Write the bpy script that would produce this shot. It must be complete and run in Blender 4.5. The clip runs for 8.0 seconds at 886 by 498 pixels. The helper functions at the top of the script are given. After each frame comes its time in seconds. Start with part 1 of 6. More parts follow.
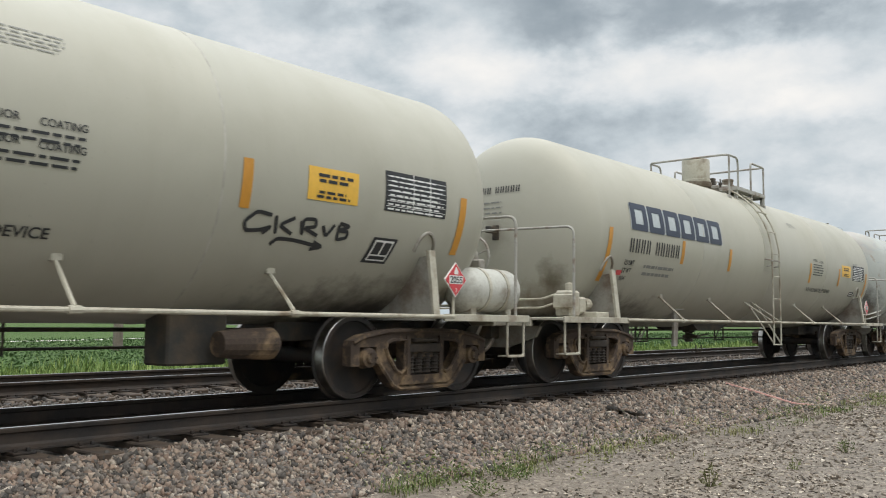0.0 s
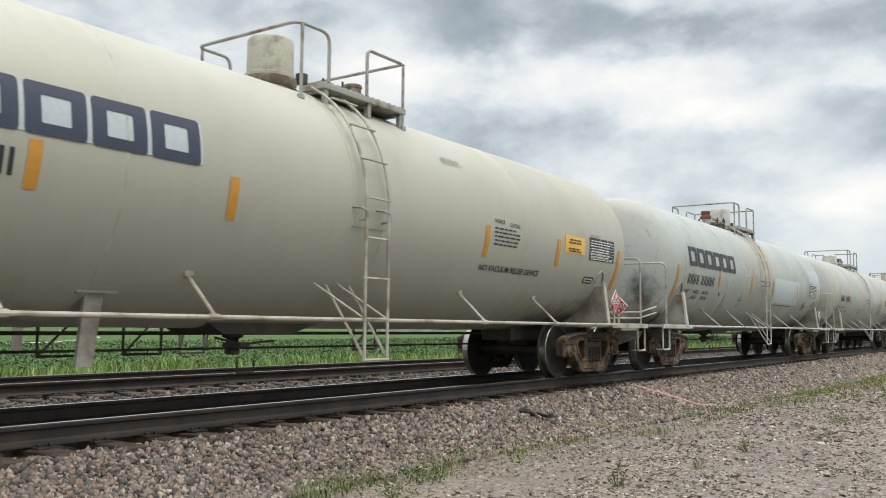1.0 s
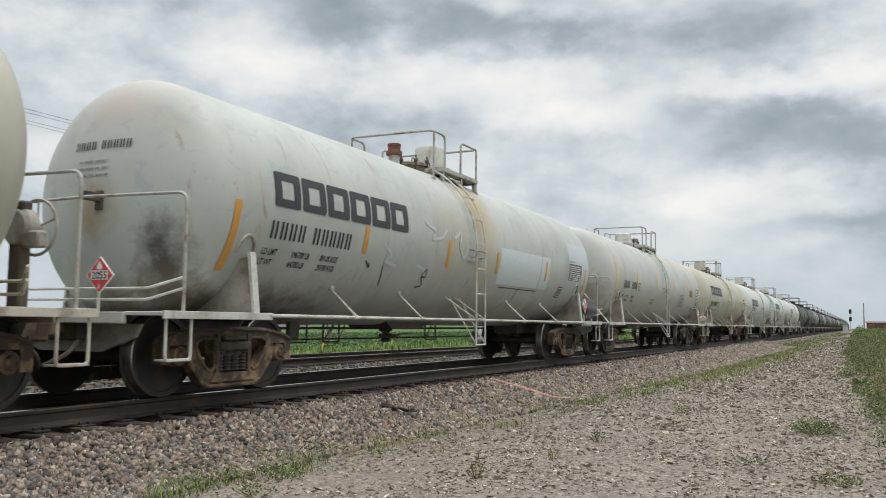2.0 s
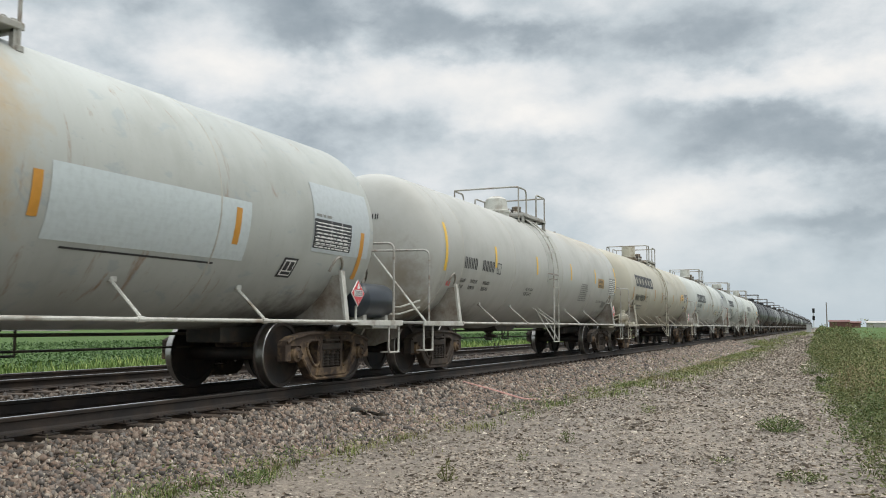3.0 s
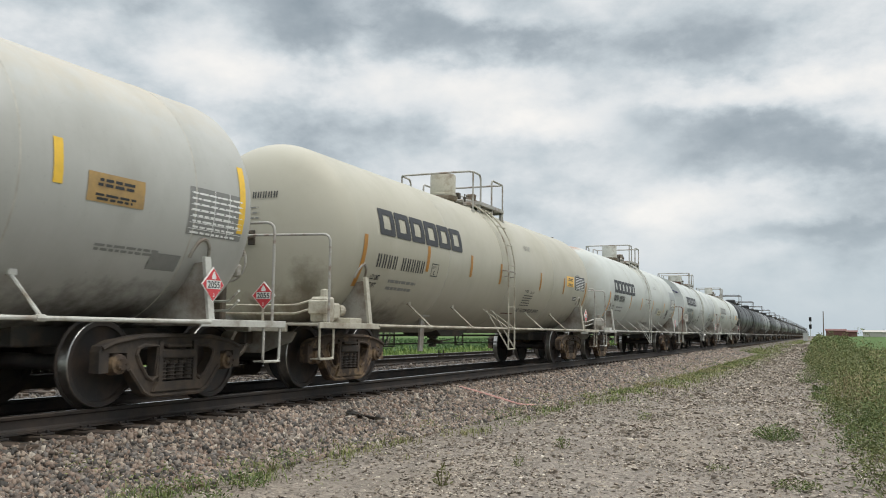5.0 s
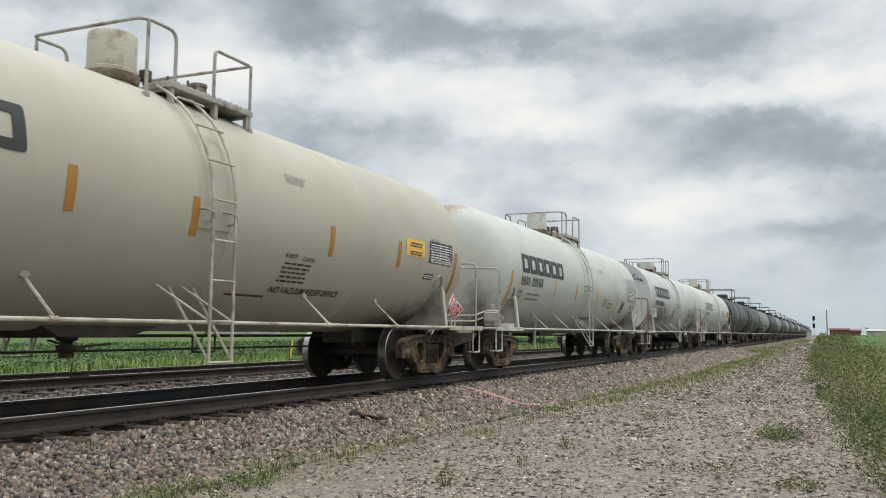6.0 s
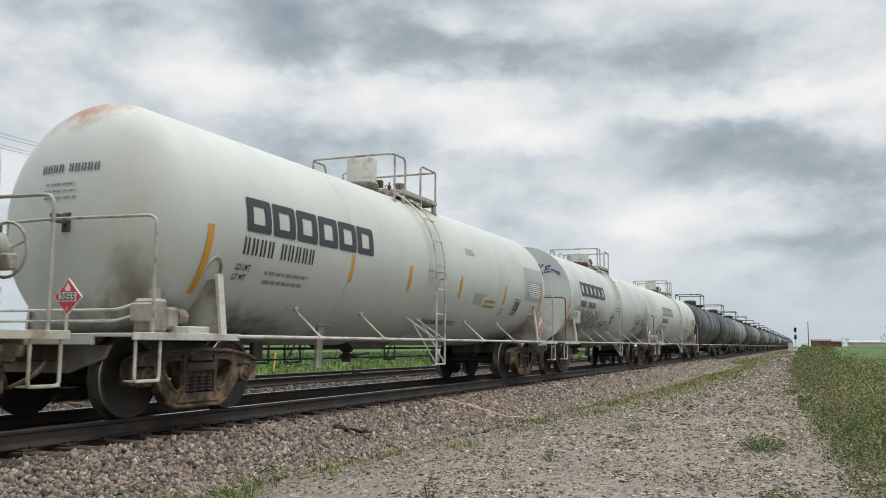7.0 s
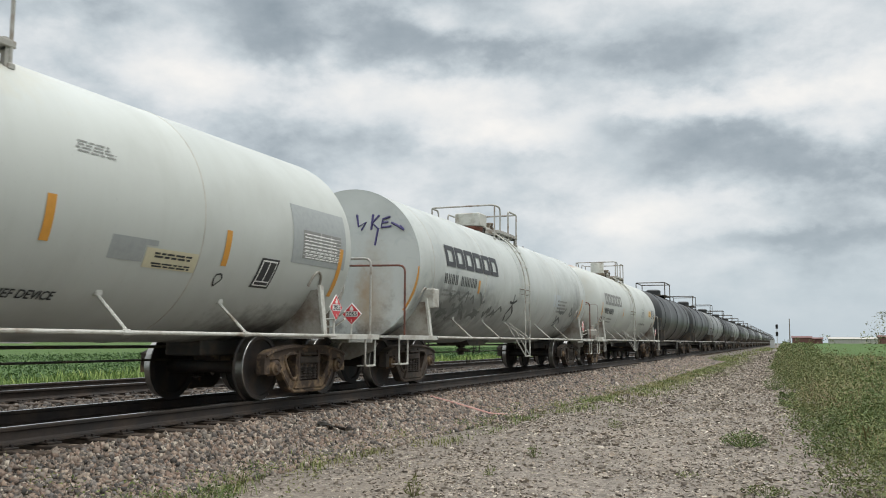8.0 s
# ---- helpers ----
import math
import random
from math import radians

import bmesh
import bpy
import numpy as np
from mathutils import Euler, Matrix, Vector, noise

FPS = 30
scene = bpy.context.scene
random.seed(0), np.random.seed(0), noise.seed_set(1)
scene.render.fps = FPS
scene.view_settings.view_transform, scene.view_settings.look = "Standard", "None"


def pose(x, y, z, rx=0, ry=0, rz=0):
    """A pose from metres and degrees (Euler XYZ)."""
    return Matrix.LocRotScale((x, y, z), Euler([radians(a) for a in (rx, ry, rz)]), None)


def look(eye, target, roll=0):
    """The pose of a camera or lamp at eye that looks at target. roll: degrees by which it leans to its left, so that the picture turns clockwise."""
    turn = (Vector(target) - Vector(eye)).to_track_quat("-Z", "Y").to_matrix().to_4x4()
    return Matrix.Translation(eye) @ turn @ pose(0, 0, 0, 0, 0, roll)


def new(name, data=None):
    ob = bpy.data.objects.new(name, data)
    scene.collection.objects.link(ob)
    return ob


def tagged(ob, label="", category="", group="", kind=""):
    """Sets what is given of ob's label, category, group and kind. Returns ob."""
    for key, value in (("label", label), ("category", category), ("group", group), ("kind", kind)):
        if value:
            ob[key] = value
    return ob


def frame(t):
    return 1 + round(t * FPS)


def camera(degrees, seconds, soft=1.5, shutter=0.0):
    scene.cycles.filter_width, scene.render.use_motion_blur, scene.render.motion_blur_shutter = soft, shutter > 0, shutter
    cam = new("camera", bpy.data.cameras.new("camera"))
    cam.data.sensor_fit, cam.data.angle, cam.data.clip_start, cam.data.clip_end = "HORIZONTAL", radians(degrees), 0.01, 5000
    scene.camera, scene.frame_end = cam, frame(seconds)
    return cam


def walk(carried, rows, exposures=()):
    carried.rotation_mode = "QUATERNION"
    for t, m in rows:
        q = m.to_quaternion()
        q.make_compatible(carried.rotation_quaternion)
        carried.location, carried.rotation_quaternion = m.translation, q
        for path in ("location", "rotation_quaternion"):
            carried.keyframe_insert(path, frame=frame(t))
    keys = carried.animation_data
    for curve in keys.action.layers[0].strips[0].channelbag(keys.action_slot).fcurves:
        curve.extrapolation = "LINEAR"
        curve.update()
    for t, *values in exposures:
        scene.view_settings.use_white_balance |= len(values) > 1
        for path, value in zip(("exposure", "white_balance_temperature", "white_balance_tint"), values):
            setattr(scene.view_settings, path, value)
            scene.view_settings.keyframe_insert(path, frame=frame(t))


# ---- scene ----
cam = camera(54.08, 8.0, 1.0, 0.06)
EYE = 1.5            # eye above the gravel road
RT = 0.665           # top of the rails above the road
TX = -7.70           # middle of the near track
PITCH = 16.77        # car length over the couplers
SPEED = 10.0         # the train rolls towards -y


def aim(yaw, pitch, roll):
    return pose(0, 0, EYE, 90 + pitch, 0, yaw) @ pose(0, 0, 0, 0, 0, roll)


walk(cam, [
        (0.0, aim(40.30, 4.87, 0.53)),
        (0.5, aim(36.67, 4.91, 0.87)),
        (1.0, aim(34.71, 5.15, 0.55)),
        (1.5, aim(31.30, 5.04, 0.46)),
        (2.0, aim(25.71, 4.92, 0.63)),
        (2.2, aim(24.39, 4.94, 0.33)),
        (3.5, aim(23.51, 5.14, 0.11)),
        (4.0, aim(23.37, 5.25, 0.53)),
        (4.5, aim(23.41, 5.41, 0.71)),
        (6.0, aim(23.69, 5.41, 0.54)),
        (6.5, aim(23.36, 6.06, 0.53)),
        (7.0, aim(22.62, 6.24, 0.36)),
        (7.5, aim(22.03, 6.25, 0.47)),
        (8.0, aim(21.57, 6.06, 0.29))],
     ((0.0, 0.0), (0.5, 0.14), (1.5, 0.10), (2.0, 0.0), (8.0, 0.0)))

# ---- world and sun ----
SUN_AZ, SUN_EL = 100.0, 70.0      # degrees from the track's direction to the right, and up
world = bpy.data.worlds.new("overcast")
scene.world = world
world.use_nodes = True
wt = world.node_tree
wt.nodes.clear()


def wnode(kind, **values):
    n = wt.nodes.new(kind)
    for k, v in values.items():
        n.inputs[k].default_value = v
    return n


def wmath(op, a, b=None, clamp=False):
    n = wt.nodes.new("ShaderNodeMath")
    n.operation, n.use_clamp = op, clamp
    for i, v in enumerate((a, b)):
        if v is None:
            continue
        if isinstance(v, (int, float)):
            n.inputs[i].default_value = v
        else:
            wt.links.new(v, n.inputs[i])
    return n.outputs[0]


def wvec(op, a, b):
    n = wt.nodes.new("ShaderNodeVectorMath")
    n.operation = op
    for i, v in enumerate((a, b)):
        if isinstance(v, tuple):
            n.inputs[i].default_value = v
        else:
            wt.links.new(v, n.inputs[i])
    return n


def build_sky():
    coord = wt.nodes.new("ShaderNodeTexCoord").outputs["Generated"]
    sep = wt.nodes.new("ShaderNodeSeparateXYZ")
    wt.links.new(coord, sep.inputs[0])
    up = wmath("MAXIMUM", sep.outputs["Z"], 0.0)
    flatten = wvec("MULTIPLY", coord, (1.0, 1.0, 1.7))
    big = wnode("ShaderNodeTexNoise", Scale=4.2, Detail=9.0, Roughness=0.54, Distortion=0.0)
    wt.links.new(flatten.outputs[0], big.inputs["Vector"])
    fine = wnode("ShaderNodeTexNoise", Scale=11.0, Detail=7.0, Roughness=0.58, Distortion=0.0)
    wt.links.new(flatten.outputs[0], fine.inputs["Vector"])
    cover = wmath("ADD", wmath("MULTIPLY", big.outputs[0], 0.66), wmath("MULTIPLY", fine.outputs[0], 0.34))
    # heavier and thinner cloud banks: azimuth (right of the track), elevation, width, flatness, weight
    wob = wvec("MULTIPLY_ADD", fine.outputs["Color"], (0.13, 0.13, 0.07))
    wob.inputs[2].default_value = (-0.065, -0.065, -0.035)
    bent = wvec("ADD", coord, wob.outputs[0])
    for az, el, wide, squash, weight in (
            (-33, 20.4, 0.20, 3.0, -0.19), (-25, 20, 0.09, 2.6, -0.10), (-20.5, 18.5, 0.15, 3.4, -0.24), (-11, 18.0, 0.11, 3.0, -0.10),
            (-4, 18.6, 0.17, 3.2, -0.13), (-3.0, 11.8, 0.20, 3.4, -0.21), (4.5, 10.4, 0.15, 3.0, -0.16), (-10.5, 13.6, 0.09, 3.6, -0.08),
            (-3, 15.0, 0.13, 4.2, 0.17), (4.5, 15.6, 0.12, 3.4, 0.17), (-28, 15.6, 0.21, 4.0, 0.18), (-17, 13.8, 0.16, 4.2, 0.19),
            (1, 6.3, 0.15, 6.0, -0.13), (-8, 8.0, 0.20, 5.5, 0.09), (-29, 11.0, 0.18, 4.0, 0.08), (-47.5, 20, 0.13, 3.0, -0.17),
            (-40, 16.4, 0.14, 4.0, 0.12), (-47, 15.0, 0.12, 3.5, 0.06), (-58, 18, 0.2, 2.5, -0.12), (-25, 28, 0.30, 2.0, -0.12), (12, 22, 0.25, 2.0, -0.10)):
        a, e = radians(az), radians(el)
        d = wvec("SUBTRACT", bent.outputs[0], (math.sin(a) * math.cos(e), math.cos(a) * math.cos(e), math.sin(e)))
        d = wvec("MULTIPLY", d.outputs[0], (1.0, 1.0, squash))
        ln = wt.nodes.new("ShaderNodeVectorMath")
        ln.operation = "LENGTH"
        wt.links.new(d.outputs[0], ln.inputs[0])
        m = wt.nodes.new("ShaderNodeMapRange")
        m.interpolation_type = "SMOOTHSTEP"
        m.inputs["From Min"].default_value, m.inputs["From Max"].default_value = 0.0, wide
        m.inputs["To Min"].default_value, m.inputs["To Max"].default_value = weight, 0.0
        wt.links.new(ln.outputs["Value"], m.inputs["Value"])
        cover = wmath("ADD", cover, m.outputs[0])
    ramp = wt.nodes.new("ShaderNodeValToRGB")
    els = ramp.color_ramp.elements
    els[0].position, els[0].color = 0.18, (0.25, 0.305, 0.345, 1)
    els[1].position, els[1].color = 0.72, (1.0, 0.975, 0.935, 1)
    for p, c in ((0.34, (0.40, 0.455, 0.495, 1)), (0.44, (0.585, 0.645, 0.68, 1)), (0.54, (0.78, 0.81, 0.825, 1))):
        el = els.new(p)
        el.color = c
    wt.links.new(cover, ramp.inputs[0])
    # haze near the horizon
    haze = wt.nodes.new("ShaderNodeMapRange")
    haze.inputs["From Min"].default_value, haze.inputs["From Max"].default_value = 0.0, 0.13
    haze.inputs["To Min"].default_value, haze.inputs["To Max"].default_value = 0.92, 0.0
    wt.links.new(up, haze.inputs["Value"])
    mix = wt.nodes.new("ShaderNodeMix")
    mix.data_type = "RGBA"
    wt.links.new(haze.outputs[0], mix.inputs["Factor"])
    wt.links.new(ramp.outputs[0], mix.inputs["A"])
    mix.inputs["B"].default_value = (0.54, 0.625, 0.685, 1)
    sky = wt.nodes.new("ShaderNodeTexSky")
    sky.sky_type, sky.sun_disc = "NISHITA", False
    sky.sun_elevation, sky.sun_rotation = radians(SUN_EL), radians(SUN_AZ)
    clouds, blue = wnode("ShaderNodeBackground", Strength=1.0), wnode("ShaderNodeBackground", Strength=0.08)
    # an overcast sky grows brighter towards the zenith
    rise = wt.nodes.new("ShaderNodeMapRange")
    rise.interpolation_type = "SMOOTHSTEP"
    rise.inputs["From Min"].default_value, rise.inputs["From Max"].default_value = 0.40, 0.98
    rise.inputs["To Min"].default_value, rise.inputs["To Max"].default_value = 1.0, 3.3
    wt.links.new(up, rise.inputs["Value"])
    wt.links.new(rise.outputs[0], clouds.inputs["Strength"])
    wt.links.new(mix.outputs["Result"], clouds.inputs["Color"])
    wt.links.new(sky.outputs[0], blue.inputs["Color"])
    both = wnode("ShaderNodeMixShader", Fac=0.93)
    wt.links.new(blue.outputs[0], both.inputs[1])
    wt.links.new(clouds.outputs[0], both.inputs[2])
    out = wt.nodes.new("ShaderNodeOutputWorld")
    wt.links.new(both.outputs[0], out.inputs["Surface"])


build_sky()
sun = new("sun", bpy.data.lights.new("sun", "SUN"))
sun.data.energy, sun.data.angle, sun.data.color = 1.5, radians(40), (1.0, 0.92, 0.80)
sun.matrix_world = look((math.sin(radians(SUN_AZ)) * math.cos(radians(SUN_EL)), math.cos(radians(SUN_AZ)) * math.cos(radians(SUN_EL)),
                         math.sin(radians(SUN_EL))), (0, 0, 0))

# ---- materials ----


class Nodes:
    """A small hand for node materials."""

    def __init__(self, name):
        self.mat = bpy.data.materials.new(name)
        self.mat.use_nodes = True
        self.t = self.mat.node_tree
        self.b = self.t.nodes["Principled BSDF"]
        self.coord = self.t.nodes.new("ShaderNodeTexCoord")

    def link(self, a, b):
        self.t.links.new(a, b)

    def stretch(self, source, sx, sy, sz):
        n = self.t.nodes.new("ShaderNodeMapping")
        n.inputs["Scale"].default_value = (sx, sy, sz)
        self.link(source, n.inputs["Vector"])
        return n.outputs[0]

    def noise(self, scale, detail=4.0, rough=0.55, vector=None, distort=0.0):
        n = self.t.nodes.new("ShaderNodeTexNoise")
        n.inputs["Scale"].default_value, n.inputs["Detail"].default_value = scale, detail
        n.inputs["Roughness"].default_value, n.inputs["Distortion"].default_value = rough, distort
        self.link(vector if vector is not None else self.coord.outputs["Object"], n.inputs["Vector"])
        return n.outputs[0]

    def cells(self, scale, vector=None):
        n = self.t.nodes.new("ShaderNodeTexVoronoi")
        n.inputs["Scale"].default_value = scale
        self.link(vector if vector is not None else self.coord.outputs["Object"], n.inputs["Vector"])
        return n

    def ramp(self, fac, *stops):
        n = self.t.nodes.new("ShaderNodeValToRGB")
        els = n.color_ramp.elements
        for i, (p, c) in enumerate(stops):
            el = els[i] if i < 2 else els.new(p)
            el.position = p
            el.color = (*c, 1) if isinstance(c, tuple) else (c, c, c, 1)
        self.link(fac, n.inputs[0])
        return n.outputs[0]

    def mix(self, fac, a, b, mode="MIX"):
        n = self.t.nodes.new("ShaderNodeMix")
        n.data_type, n.blend_type = "RGBA", mode
        for v, key in ((fac, "Factor"), (a, "A"), (b, "B")):
            socket = n.inputs[key]
            if isinstance(v, tuple):
                socket.default_value = (*v, 1)
            elif isinstance(v, (int, float)):
                socket.default_value = v
            else:
                self.link(v, socket)
        return n.outputs["Result"]

    def bump(self, height, strength, distance):
        n = self.t.nodes.new("ShaderNodeBump")
        n.inputs["Strength"].default_value, n.inputs["Distance"].default_value = strength, distance
        self.link(height, n.inputs["Height"])
        self.link(n.outputs[0], self.b.inputs["Normal"])

    def set(self, color=None, rough=0.5, metal=0.0, spec=None):
        for v, key in ((color, "Base Color"), (rough, "Roughness"), (metal, "Metallic"), (spec, "Specular IOR Level")):
            if v is None:
                continue
            if isinstance(v, tuple):
                self.b.inputs[key].default_value = (*v, 1)
            elif isinstance(v, (int, float)):
                self.b.inputs[key].default_value = v
            else:
                self.link(v, self.b.inputs[key])
        return self.mat


def tank_paint(name, color, streak, amount, rust=0.0, stains=(), sooty=True):
    """Weathered tank enamel: faint drip streaks that run round the shell, blotches, rusty wear and single stains (x, y, z, radius, stretch, colour, weight)."""
    m = Nodes(name)
    where = m.coord.outputs["Object"]
    drips = m.noise(1.0, 6.0, 0.62, m.stretch(where, 0.5, 3.2, 0.5))
    blotch = m.noise(0.9, 5.0, 0.6)
    speck = m.noise(26.0, 3.0, 0.6)
    c = m.mix(m.ramp(drips, (0.46, 0.0), (0.85, amount * 0.8)), color, streak)
    c = m.mix(m.ramp(blotch, (0.45, 0.0), (0.75, amount * 0.8)), c, tuple(v * 0.80 for v in streak))
    c = m.mix(m.ramp(speck, (0.66, 0.0), (0.78, amount * 0.55)), c, tuple(v * 0.5 for v in streak))
    if rust:
        r = m.noise(1.7, 8.0, 0.7, m.stretch(where, 0.8, 2.6, 0.5), 0.6)
        c = m.mix(m.ramp(r, (0.60, 0.0), (0.70, rust)), c, (0.24, 0.13, 0.06))
        g = m.noise(2.6, 6.0, 0.65, m.stretch(where, 1.0, 0.8, 1.4), 0.8)
        c = m.mix(m.ramp(g, (0.58, 0.0), (0.64, rust * 0.7)), c, (0.30, 0.34, 0.36))
    # brake dust blown up above the trucks
    dust = tuple((s * 0.55, y, 0.90, 0.36, (0.6, 0.34, 1.35), (0.060, 0.050, 0.042), 0.95) for s in (-1, 1) for y in (-5.7, 5.7))
    if sooty:
        dust += tuple((x, y, z, 0.20, (0.7, 0.4, 0.9), (0.15, 0.11, 0.072), 0.7) for y in (-7.2, 7.2) for x, z in ((0.15, 1.0), (0.75, 1.12)))
    ragged = m.noise(3.5, 6.0, 0.65)
    for x, y, z, radius, stretch, tint, weight in (*stains, *dust):
        radius *= 1.9
        stretch = tuple(v / (2 * radius) for v in stretch)
        d = m.t.nodes.new("ShaderNodeVectorMath")
        d.operation = "SUBTRACT"
        m.link(where, d.inputs[0])
        d.inputs[1].default_value = (x, y, z)
        e = m.t.nodes.new("ShaderNodeVectorMath")
        e.operation = "LENGTH"
        m.link(m.stretch(d.outputs[0], *stretch), e.inputs[0])
        k = m.t.nodes.new("ShaderNodeMath")
        k.operation = "MULTIPLY_ADD"
        m.link(ragged, k.inputs[0])
        k.inputs[1].default_value = 0.8
        m.link(e.outputs["Value"], k.inputs[2])
        c = m.mix(m.ramp(k.outputs[0], (0.50, weight), (0.90, 0.0)), c, tint)
    m.bump(m.noise(2.2, 3.0), 0.12, 0.02)
    return m.set(c, m.ramp(blotch, (0.3, 0.38), (0.8, 0.55)), 0.0, 0.35)


def worn(name, color, dark, scale, rough=0.6, metal=0.0, low=0.42, high=0.66, bump=0.3):
    m = Nodes(name)
    n = m.noise(scale, 6.0, 0.62)
    f = m.noise(scale * 9, 4.0, 0.6)
    c = m.mix(m.ramp(n, (low, 0.0), (high, 1.0)), color, dark)
    c = m.mix(m.ramp(f, (0.5, 0.0), (0.8, 0.3)), c, tuple(v * 0.6 for v in dark))
    m.bump(f, bump, 0.01)
    return m.set(c, rough, metal)


def plain(name, color, rough=0.5, metal=0.0):
    m = Nodes(name)
    n = m.noise(14.0, 4.0)
    c = m.mix(m.ramp(n, (0.42, 0.0), (0.75, 0.35)), color, tuple(v * 0.65 for v in color))
    return m.set(c, rough, metal)


CREAM = tank_paint("cream_enamel", (0.419, 0.405, 0.344), (0.338, 0.317, 0.250), 0.35, 0.0, ((0.85, -7.2, 1.50, 0.13, (1.0, 0.4, 0.7), (0.10, 0.08, 0.05), 0.8), (-0.05, -7.5, 2.15, 0.16, (1.0, 1.0, 1.0), (0.22, 0.20, 0.16), 0.6)))
CREAM_WARM = tank_paint("warm_cream_enamel", (0.411, 0.390, 0.321), (0.331, 0.305, 0.232), 0.40, 0.0, ((0.85, -7.2, 1.50, 0.16, (1.0, 0.4, 0.7), (0.10, 0.08, 0.05), 0.7),))
WHITE_SCUFFED = tank_paint("scuffed_white_enamel", (0.417, 0.432, 0.410), (0.306, 0.312, 0.285), 0.6, 0.75, ((0.80, -7.2, 1.48, 0.22, (1.1, 0.4, 0.55), (0.05, 0.04, 0.035), 0.9), (-0.1, -7.5, 2.1, 0.2, (1.0, 1.0, 0.8), (0.28, 0.20, 0.11), 0.7), (1.2, 0.25, 3.0, 0.42, (1.0, 1.0, 0.4), (0.42, 0.29, 0.13), 0.7), (1.45, -1.2, 2.3, 0.40, (1.0, 0.8, 0.7), (0.36, 0.30, 0.20), 0.5), (0.0, -7.3, 3.3, 0.35, (0.6, 1.0, 1.0), (0.40, 0.30, 0.26), 0.5)))
GREY_WHITE = tank_paint("greyed_white_enamel", (0.423, 0.423, 0.399), (0.322, 0.315, 0.284), 0.55, 0.0, ((0.85, -7.1, 1.55, 0.24, (1.0, 0.4, 0.5), (0.15, 0.115, 0.085), 0.8), (0.2, -7.4, 1.9, 0.35, (0.6, 1.0, 0.7), (0.30, 0.27, 0.22), 0.6), (0.3, 5.0, 3.7, 0.5, (0.5, 0.2, 1.0), (0.42, 0.34, 0.22), 0.5)))
WHITE = tank_paint("cool_white_enamel", (0.476, 0.496, 0.472), (0.375, 0.383, 0.352), 0.40, 0.0, ((0.80, -7.2, 1.50, 0.17, (1.0, 0.4, 0.6), (0.06, 0.05, 0.04), 0.9), (-0.25, -7.12, 3.66, 0.24, (0.5, 0.6, 1.1), (0.28, 0.12, 0.055), 0.9), (0.75, -7.3, 2.0, 0.3, (1.0, 1.0, 0.4), (0.42, 0.39, 0.32), 0.5), (0.5, 0.3, 3.55, 0.5, (0.8, 0.6, 1.0), (0.45, 0.40, 0.28), 0.5)))
WHITE_GRIMY = tank_paint("grimy_white_enamel", (0.474, 0.497, 0.482), (0.306, 0.322, 0.306), 0.55, 0.35, ((0.55, -7.1, 1.5, 0.28, (1.2, 1.0, 0.35), (0.30, 0.19, 0.09), 0.4), (1.2, -5.3, 1.50, 0.42, (0.8, 0.4, 1.1), (0.10, 0.105, 0.10), 0.85), (1.25, -3.6, 1.62, 0.36, (0.8, 0.4, 1.2), (0.14, 0.15, 0.145), 0.8), (1.2, -1.8, 1.35, 0.30, (0.8, 0.4, 1.2), (0.2, 0.21, 0.20), 0.7), (1.3, 4.6, 1.75, 0.40, (0.8, 0.6, 1.0), (0.28, 0.28, 0.27), 0.7), (1.3, 5.9, 1.85, 0.36, (0.8, 0.9, 0.6), (0.16, 0.16, 0.155), 0.75), (0.35, -7.4, 1.55, 0.22, (1.6, 0.4, 0.6), (0.30, 0.19, 0.085), 0.5)), False)
BLACK_TANK = tank_paint("black_tank_enamel", (0.020, 0.021, 0.023), (0.06, 0.06, 0.058), 0.6)
DARK_TANK = tank_paint("dark_grey_tank_enamel", (0.038, 0.041, 0.043), (0.09, 0.09, 0.087), 0.6)
PALE_TANK = tank_paint("pale_grey_tank_enamel", (0.20, 0.21, 0.21), (0.18, 0.18, 0.17), 0.6)
# darker than the trim: the bolster web's shade is put into this grey
SADDLE = worn("shaded_grey_steel_plate", (0.33, 0.315, 0.28), (0.17, 0.13, 0.10), 3.0, 0.6)
WELD = worn("grimy_weld_line", (0.46, 0.445, 0.40), (0.32, 0.30, 0.26), 5.0, 0.6)
TRIM = worn("cream_steel_trim", (0.45, 0.425, 0.35), (0.18, 0.135, 0.09), 3.4, 0.55, low=0.47, high=0.74)
TRIM_WHITE = worn("white_steel_trim", (0.50, 0.50, 0.46), (0.20, 0.16, 0.12), 3.4, 0.55, low=0.48, high=0.76)
RAILING = worn("weathered_railing_steel", (0.36, 0.35, 0.32), (0.17, 0.11, 0.07), 4.0, 0.5, low=0.52, high=0.68)
UNDER = worn("dark_underframe_paint", (0.045, 0.042, 0.038), (0.10, 0.075, 0.05), 3.0, 0.75)
TRUCK = worn("rusty_cast_truck_steel", (0.052, 0.036, 0.027), (0.27, 0.185, 0.105), 3.4, 0.85, low=0.50, high=0.68)
TRUCK_DARK = worn("dark_cast_truck_steel", (0.038, 0.032, 0.028), (0.085, 0.062, 0.044), 3.5, 0.85)
WHEEL = worn("dark_oily_wheel_steel", (0.020, 0.018, 0.017), (0.045, 0.030, 0.022), 4.0, 0.7)
TREAD = worn("polished_wheel_tread", (0.46, 0.45, 0.43), (0.28, 0.27, 0.25), 6.0, 0.28, 1.0)
ORANGE = plain("orange_reflective_strip", (0.58, 0.27, 0.04), 0.4)
ORANGE_AGED = plain("aged_brown_orange_strip", (0.40, 0.185, 0.03), 0.5)
YELLOW = plain("yellow_reflective_strip", (0.80, 0.50, 0.05), 0.4)
SIGN_ORANGE = plain("orange_sign_vinyl", (0.82, 0.48, 0.07), 0.4)
